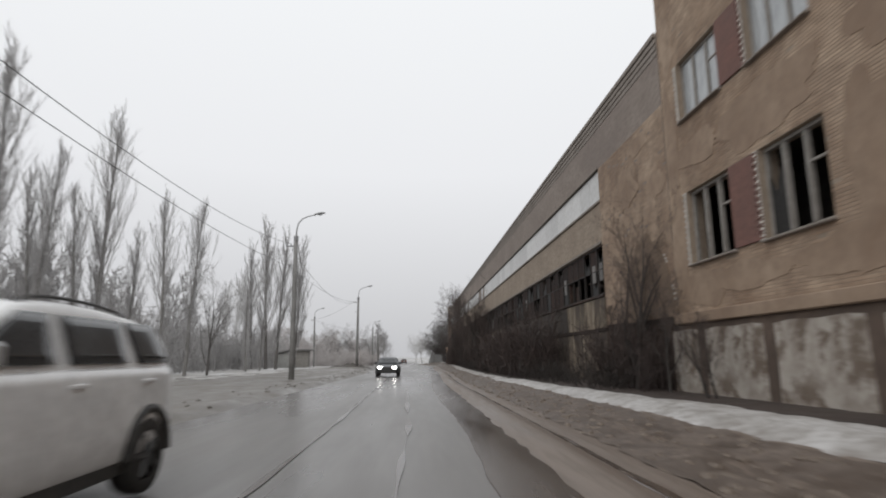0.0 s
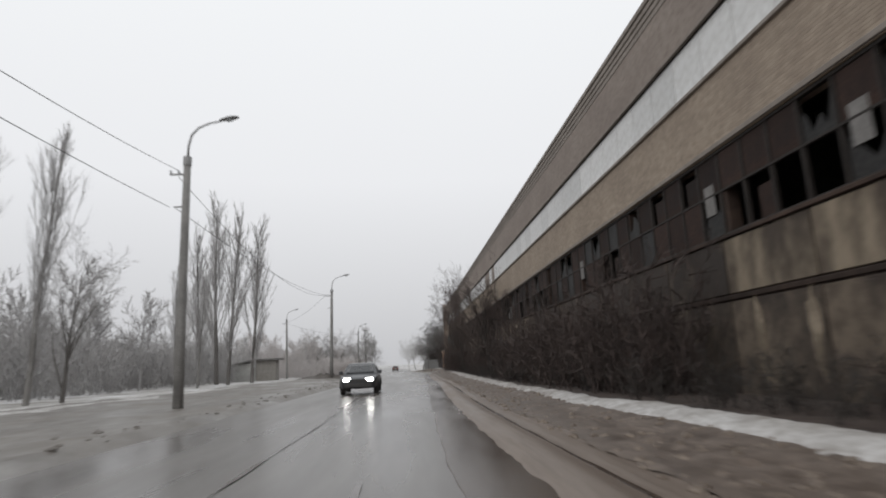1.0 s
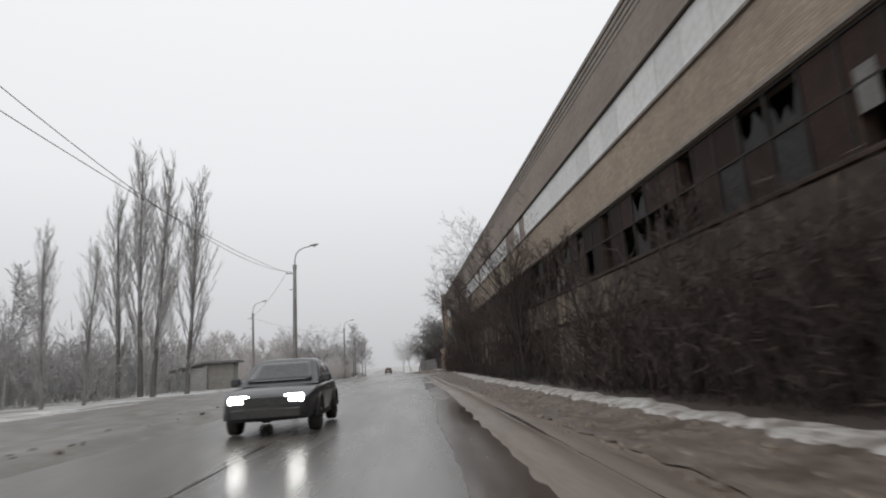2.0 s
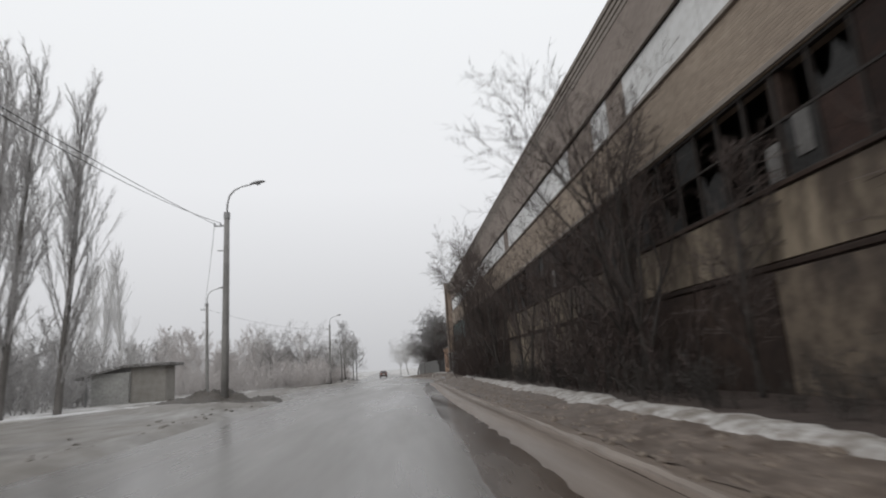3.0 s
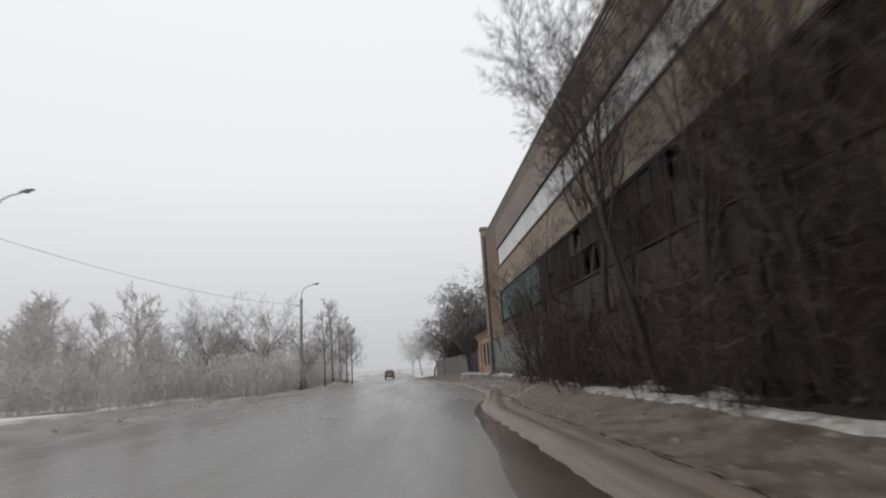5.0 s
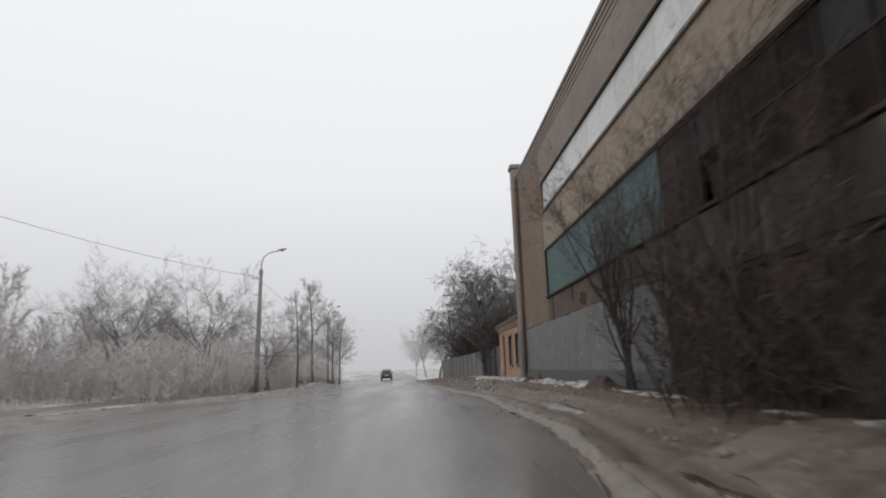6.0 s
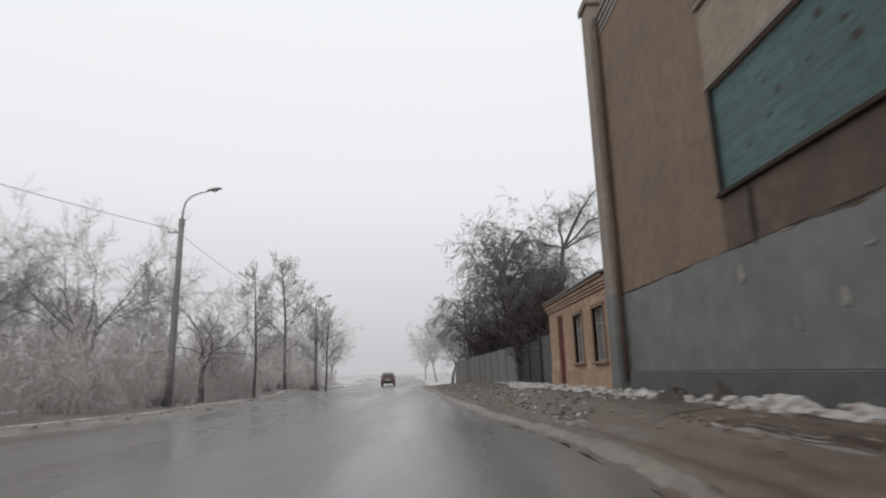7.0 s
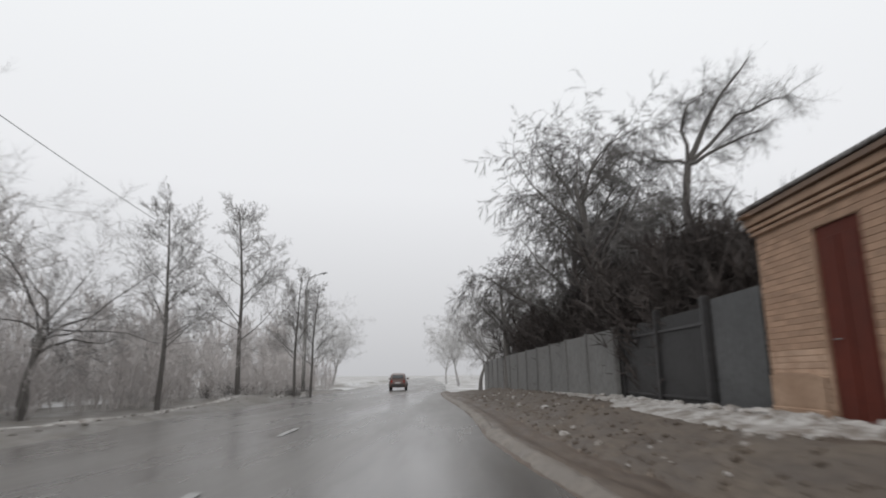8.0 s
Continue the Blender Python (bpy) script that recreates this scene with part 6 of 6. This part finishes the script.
woods_trees("far_woods", 34, 72, left_woods, 1.0, 1.5, M_FROSTHAZE, "woods beyond the poplars, coloured pale for fog haze", 1.9)
woods_trees("middle_woods", 37, 22, mid_woods, 0.7, 1.15, M_HAZE, "trees beyond the bus shelter, coloured haze-pale", 1.8)
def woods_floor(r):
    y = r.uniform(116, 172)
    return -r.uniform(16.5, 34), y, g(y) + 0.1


thicket("woods_brush", 42, 330, woods_floor, 1.6, 4.2, M_PALEBRUSH, 1.9, "low brush coloured pale for fog, under the roadside woods", "thicket", 7, arms=15, lean=0.14)
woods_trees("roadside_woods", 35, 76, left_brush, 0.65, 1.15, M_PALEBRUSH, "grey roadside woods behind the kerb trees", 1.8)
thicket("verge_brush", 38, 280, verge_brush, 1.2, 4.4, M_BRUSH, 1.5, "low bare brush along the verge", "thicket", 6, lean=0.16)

# ---- bus shelter on the left ----
shelter = thing("bus_shelter", (-21.75, 97.0, g(97) + 0.12), "grey roadside shelter with a flat roof and sloping side canopy", "shelter")
# Block walls are a lighter grey than their own, to imitate haze.
Geo().box(0.0, 2.55, 0.0, 0.2, -0.5, 2.75, 0.02).make("front_wall", M_KERB, shelter, "grey front wall, lightened for fog haze")
Geo().box(2.35, 2.55, 0.2, 1.7, -0.5, 2.75, 0.02).make("side_wall", M_KERB, shelter)
Geo().box(0.0, 0.2, 0.2, 1.7, -0.5, 2.75, 0.02).make("side_wall", M_KERB, shelter)
Geo().box(0.0, 2.55, 1.7, 1.9, -0.5, 2.75, 0.02).make("back_wall", M_KERB, shelter)
Geo().box(-0.4, 3.1, -0.5, 2.2, 2.75, 2.98, 0.03).make("roof", M_SLATE, shelter, "thick dark flat roof slab")
Geo().box(-2.75, -0.02, -0.2, 0.0, -0.5, 2.42, 0.02).make("screen_wall", M_SHELTER, shelter, "pale plastered wall under the canopy")
w = Geo()
w.v = [(x, y, z + d) for x, z in ((-3.75, 2.05), (-0.35, 2.78)) for y in (-0.6, 3.4) for d in (0.0, 0.14)]
w.f = [(0, 1, 3, 2), (4, 6, 7, 5), (0, 4, 5, 1), (2, 3, 7, 6), (0, 2, 6, 4), (1, 5, 7, 3)]
w.make("canopy", M_SLATE, shelter, "sloping dark canopy", fix=True)
Geo().tube([(-2.95, -0.4, -0.5), (-2.95, -0.4, 2.3)], [0.07, 0.07], 10).make("post", M_STEEL, shelter, "thin steel post")
Geo().box(-2.2, -0.3, 1.0, 1.4, 0.25, 0.33, 0.02).make("bench", M_OLDWOOD, shelter)


# ---- cars ----
def paint(name, colour, rough=0.3):
    return mat(name, [colour, tuple(c * 1.12 for c in colour), tuple(c * 0.72 for c in colour)], (rough, rough + 0.15), 1.5, 9, 0.02, spec=0.5, coat=0.5)


M_TYRE = mat("tyre_rubber", [(0.022, 0.022, 0.022), (0.04, 0.038, 0.036), (0.06, 0.052, 0.046)], (0.6, 0.85), 4, 20, 0.3)
M_RIM = mat("wheel_rim", [(0.07, 0.07, 0.07), (0.11, 0.11, 0.11), (0.05, 0.047, 0.043)], (0.3, 0.5), 4, 20, 0.05, metal=0.7)
M_CARGLASS = mat("tinted_car_glass", [(0.028, 0.031, 0.035), (0.045, 0.049, 0.053), (0.06, 0.061, 0.063)], (0.05, 0.14), 1, 8, 0.0, spec=0.7)
M_TRIM = mat("black_car_trim", [(0.025, 0.025, 0.026), (0.045, 0.044, 0.043), (0.075, 0.068, 0.06)], (0.45, 0.7), 3, 14, 0.1)
M_HEADLAMP = glow("lit_headlamp", (1.0, 0.98, 0.94), 14.0)
M_TAIL = mat("red_tail_lens", [(0.22, 0.02, 0.015), (0.30, 0.03, 0.02), (0.16, 0.015, 0.012)], (0.15, 0.3), 4, 14, 0.0)
M_PLATE = mat("blank_plate", [(0.6, 0.6, 0.6), (0.68, 0.68, 0.68), (0.45, 0.43, 0.4)], (0.4, 0.6), 6, 20, 0.0)


def along(knots, y):
    """Straight steps between (y, value) pairs, held at the ends."""
    if y <= knots[0][0]:
        return knots[0][1]
    for (a, p), (b, q) in zip(knots, knots[1:]):
        if y <= b:
            return p + (q - p) * (y - a) / max(b - a, 1e-6)
    return knots[-1][1]


def car(at, turn, label, colour_mat, L, W, H, belt, hood_z, style, lit=False, rails=False):
    """A car with its nose to +y: lofted body and greenhouse, glass, wheels, lamps."""
    t = thing("car", at, label, "car", turn=turn)
    h, w2 = L / 2, W / 2
    roofz = H
    if style == "sedan":
        top = [(-h, 0.74), (-h + 0.07, belt - 0.06), (-h + 0.75, belt + 0.02), (-0.2, belt), (h - 1.35, belt - 0.03), (h - 0.5, hood_z), (h - 0.12, hood_z - 0.12), (h, 0.64)]
        cab = [(-h + 0.55, belt), (-h + 0.95, belt + 0.30), (-h + 1.35, roofz - 0.06), (-h + 2.0, roofz), (h - 2.0, roofz - 0.02), (h - 1.6, belt + 0.24), (h - 1.15, belt - 0.02)]
    else:
        top = [(-h, belt - 0.12), (-h + 0.08, belt), (-0.2, belt), (h - 1.25, belt - 0.02), (h - 0.35, hood_z), (h - 0.08, hood_z - 0.14), (h, 0.72)]
        cab = [(-h + 0.02, belt), (-h + 0.10, belt + 0.16), (-h + 0.34, roofz - 0.17), (-h + 0.85, roofz - 0.07), (-h + 1.5, roofz - 0.01), (-0.3, roofz), (h - 2.1, roofz - 0.04), (h - 1.6, belt + 0.26), (h - 1.1, belt - 0.02)]
    girth = [(0.28, 0.90), (0.36, 0.965), (0.5, 0.99), (0.75, 1.0), (belt - 0.12, 0.985), (belt, 0.955), (belt + 0.2, 0.95)]

    def ends(y):
        return 1 - 0.17 * max(0.0, (abs(y) - (h - 0.75)) / 0.75) ** 2.2

    stations = [-h, -h + 0.03, -h + 0.09] + [-h + 0.18 + (L - 0.36) * i / 26 for i in range(27)] + [h - 0.09, h - 0.03, h]
    rows = []
    for y in stations:
        close = 0.82 if abs(y) == h else (0.94 if abs(y) > h - 0.05 else 1.0)
        zt = along(top, y)
        zb = 0.30 + (0.14 if abs(y) > h - 0.05 else 0.0)
        half = []
        for f in (0.0, 0.10, 0.28, 0.5, 0.72, 0.88, 0.96):
            z = zb + (zt - zb) * f
            half.append((w2 * along(girth, z) * ends(y) * close, z))
        half.append((half[-1][0] - 0.05, zt - 0.008))
        half.append((half[-1][0] * 0.55, zt + 0.012))
        ring = [(0.0, y, zb - 0.02)] + [(x, y, z) for x, z in half] + [(0.0, y, zt + 0.02)] + [(-x, y, z) for x, z in half[::-1]] + [(0.0, y, zb - 0.02)]
        rows.append(ring)
    body = Geo().sheet(rows)
    n = len(rows[0])
    body.f.append(tuple(range(n - 1)))
    body.f.append(tuple(len(body.v) - n + q for q in range(n - 1)))
    body.make("body", colour_mat, t, smooth=True, fix=True)

    def side_x(z, y):
        return (w2 * 0.955 - 0.03 - 0.17 * max(z - belt, 0) / (roofz - belt)) * ends(y)

    back = 1 if style == "sedan" else 2
    y_back, y_front = cab[0][0], cab[-1][0]
    rows = []
    for i in range(41):
        y = y_back + (y_front - y_back) * i / 40
        zt = max(along(cab, y), belt - 0.03)
        half = [(side_x(belt + (zt - belt) * f, y), belt - 0.03 + (zt - belt + 0.03) * f) for f in (0.0, 0.3, 0.6, 0.82, 0.92)]
        sx = half[-1][0]
        half += [(sx - 0.035, belt + (zt - belt) * 0.975), (sx - 0.10, zt), (sx * 0.45, zt + 0.02 * (zt > belt + 0.1))]
        rows.append([(x, y, z) for x, z in half] + [(-x, y, z) for x, z in half[::-1]])
    Geo().sheet(rows).make("greenhouse", colour_mat, t, smooth=True, fix=True)
    z0, z1 = belt + 0.03, roofz - 0.115
    rear_top, front_top = cab[back][0], cab[-3][0]

    def at_z(ya, yb, z):
        return ya + (yb - ya) * (z - belt) / (roofz - belt)

    pb0, pb1 = at_z(y_back, rear_top, z0) + 0.16, at_z(y_back, rear_top, z1) + 0.30
    pf0, pf1 = at_z(y_front, front_top, z0) - 0.14, at_z(y_front, front_top, z1) - 0.16
    m1, m2 = (pb0 * 0.70 + pf0 * 0.30, pb0 * 0.36 + pf0 * 0.64)
    quads = [(pb0, m1 - 0.12, pb1, m1 - 0.04), (m1 + 0.09, m2 - 0.09, m1 + 0.07, m2 - 0.09), (m2 + 0.09, pf0, m2 + 0.06, pf1)]
    for sgn in (-1, 1):
        for a0, a1, c0, c1 in quads:
            c1 = max(min(c1, a1 + 0.08), c0 + 0.02)
            q = Geo()
            grid = []
            for e in range(6):
                f = e / 5
                z = z0 + (z1 - z0) * f
                lo, hi = a0 + (c0 - a0) * f, a1 + (c1 - a1) * f
                grid.append([(sgn * (side_x(z, lo + (hi - lo) * s / 8) + 0.014), lo + (hi - lo) * s / 8, z) for s in range(9)])
            q.sheet(grid)
            glass = q.make("side_window", M_CARGLASS, t, "dark tinted side glass", smooth=True, fix=True)
            thick = glass.modifiers.new("thickness", "SOLIDIFY")
            thick.thickness, thick.offset = 0.016, 0.0
        Geo().box(sgn * (w2 - 0.04), sgn * (w2 - 0.04) + sgn * 0.19, y_front - 0.35, y_front - 0.22, belt + 0.0, belt + 0.17, 0.04).make("wing_mirror", colour_mat, t, fix=True)
        for yy in (m1 - 0.32, m2 - 0.22):
            Geo().box(sgn * (w2 * 0.985 - 0.015), sgn * (w2 * 0.985 + 0.018), yy, yy + 0.19, belt - 0.15, belt - 0.12, 0.008).make("door_handle", colour_mat, t, fix=True)
        Geo().box(sgn * (w2 - 0.10), sgn * (w2 - 0.045), -h + 1.25, h - 1.25, 0.24, 0.36, 0.02).make("sill_cladding", M_TRIM, t, fix=True)
        if rails:
            rl = []
            for i in range(9):
                y = -h + 0.8 + (L - 2.9) * i / 8
                rl.append((sgn * (side_x(roofz, y) - 0.06), y, along(cab, y) + (0.035 if 0 < i < 8 else -0.02)))
            Geo().tube(rl, [0.015] * 9, 6).make("roof_rail", M_TRIM, t)
    for ya, yb, nm in ((y_front, front_top, "windscreen"), (y_back, rear_top, "rear_window")):
        grid = []
        for e in range(7):
            y = ya + (yb - ya) * (0.14 + 0.74 * e / 6)
            zt = along(cab, y)
            hw = side_x(zt, y) - 0.13
            grid.append([(hw * (s / 4 - 1), y + (0.012 if nm == "windscreen" else -0.012), zt + 0.024) for s in range(9)])
        glass = Geo().sheet(grid).make(nm, M_CARGLASS, t, smooth=True, fix=True)
        thick = glass.modifiers.new("thickness", "SOLIDIFY")
        thick.thickness, thick.offset = 0.016, 0.0
    rw = 0.35 if style != "sedan" else 0.31
    for yy in (-h + 0.86, h - 0.88):
        for sgn in (-1, 1):
            prof = [(rw * 0.62, -0.10), (rw * 0.93, -0.11), (rw, -0.06), (rw, 0.06), (rw * 0.93, 0.11), (rw * 0.62, 0.10)]
            ty = Geo().sheet([[(sgn * (w2 - 0.10) + b, yy + a * math.cos(th), rw + a * math.sin(th)) for a, b in prof] for th in [2 * math.pi * j / 24 for j in range(25)]])
            wh = ty.make("wheel", M_TYRE, t, "mud-splashed tyre", smooth=True, fix=True)
            Geo().tube([(sgn * (w2 - 0.16), yy, rw), (sgn * (w2 - 0.03), yy, rw)], [rw * 0.63, rw * 0.60], 16).make("rim", M_RIM, wh, "dull alloy rim")
            for j in range(5):
                a = 2 * math.pi * j / 5
                Geo().tube([(sgn * (w2 - 0.02), yy, rw), (sgn * (w2 - 0.015), yy + rw * 0.56 * math.cos(a), rw + rw * 0.56 * math.sin(a))], [0.04, 0.03], 4).make("spoke", M_RIM, wh)
            arch = [(sgn * (w2 - 0.005), yy + (rw + 0.07) * math.cos(a), rw + (rw + 0.07) * math.sin(a)) for a in [math.pi * j / 10 for j in range(11)]]
            Geo().tube(arch, [0.045] * 11, 6).make("wheel_arch", M_TRIM, t)
    for sgn in (-1, 1):
        hl = Geo().box(sgn * (w2 - 0.54), sgn * (w2 - 0.19), h - 0.14, h + 0.006, 0.60, 0.76, 0.03)
        hl.make("headlamp", M_HEADLAMP if lit else M_PALEPANE, t, "lit white headlamp" if lit else "", fix=True)
        tl = Geo().box(sgn * (w2 - 0.36), sgn * (w2 - 0.17), -h - 0.012, -h + 0.12, belt - 0.3, belt - 0.04, 0.03)
        tl.make("tail_lamp", M_TAIL, t, "red tail lamp lens", fix=True)
    Geo().box(-w2 + 0.24, w2 - 0.24, h - 0.08, h + 0.02, 0.34, 0.52, 0.03).make("front_bumper", M_TRIM, t)
    Geo().box(-w2 + 0.24, w2 - 0.24, -h - 0.02, -h + 0.08, 0.40, 0.60, 0.03).make("rear_bumper", M_TRIM, t)
    Geo().box(-0.42, 0.42, h - 0.02, h + 0.012, 0.56, 0.72, 0.01).make("grille", M_TRIM, t)
    Geo().box(-0.26, 0.26, -h - 0.032, -h - 0.0, 0.66, 0.77, 0.005).make("plate", M_PLATE, t)
    return t


car((-5.80, 5.62, g(6) + 0.01), 180, "dirty white estate SUV with roof rails on the wet road", paint("white_car_paint", (0.85, 0.855, 0.86), 0.28), 4.66, 1.86, 1.67, 1.16, 1.04, "suv", rails=True)
car((-4.35, 47.5, g(47) + 0.01), 180, "dark sedan with lit headlamps on the wet road", paint("dark_car_paint", (0.035, 0.037, 0.042), 0.3), 4.35, 1.74, 1.43, 0.92, 0.86, "sedan", lit=True)
car((-5.6, 190.0, g(190) + 0.01), 3, "small boxy dark red car far down the road", paint("dark_red_car_paint", (0.11, 0.062, 0.05), 0.4), 3.75, 1.68, 1.64, 1.02, 0.95, "suv")
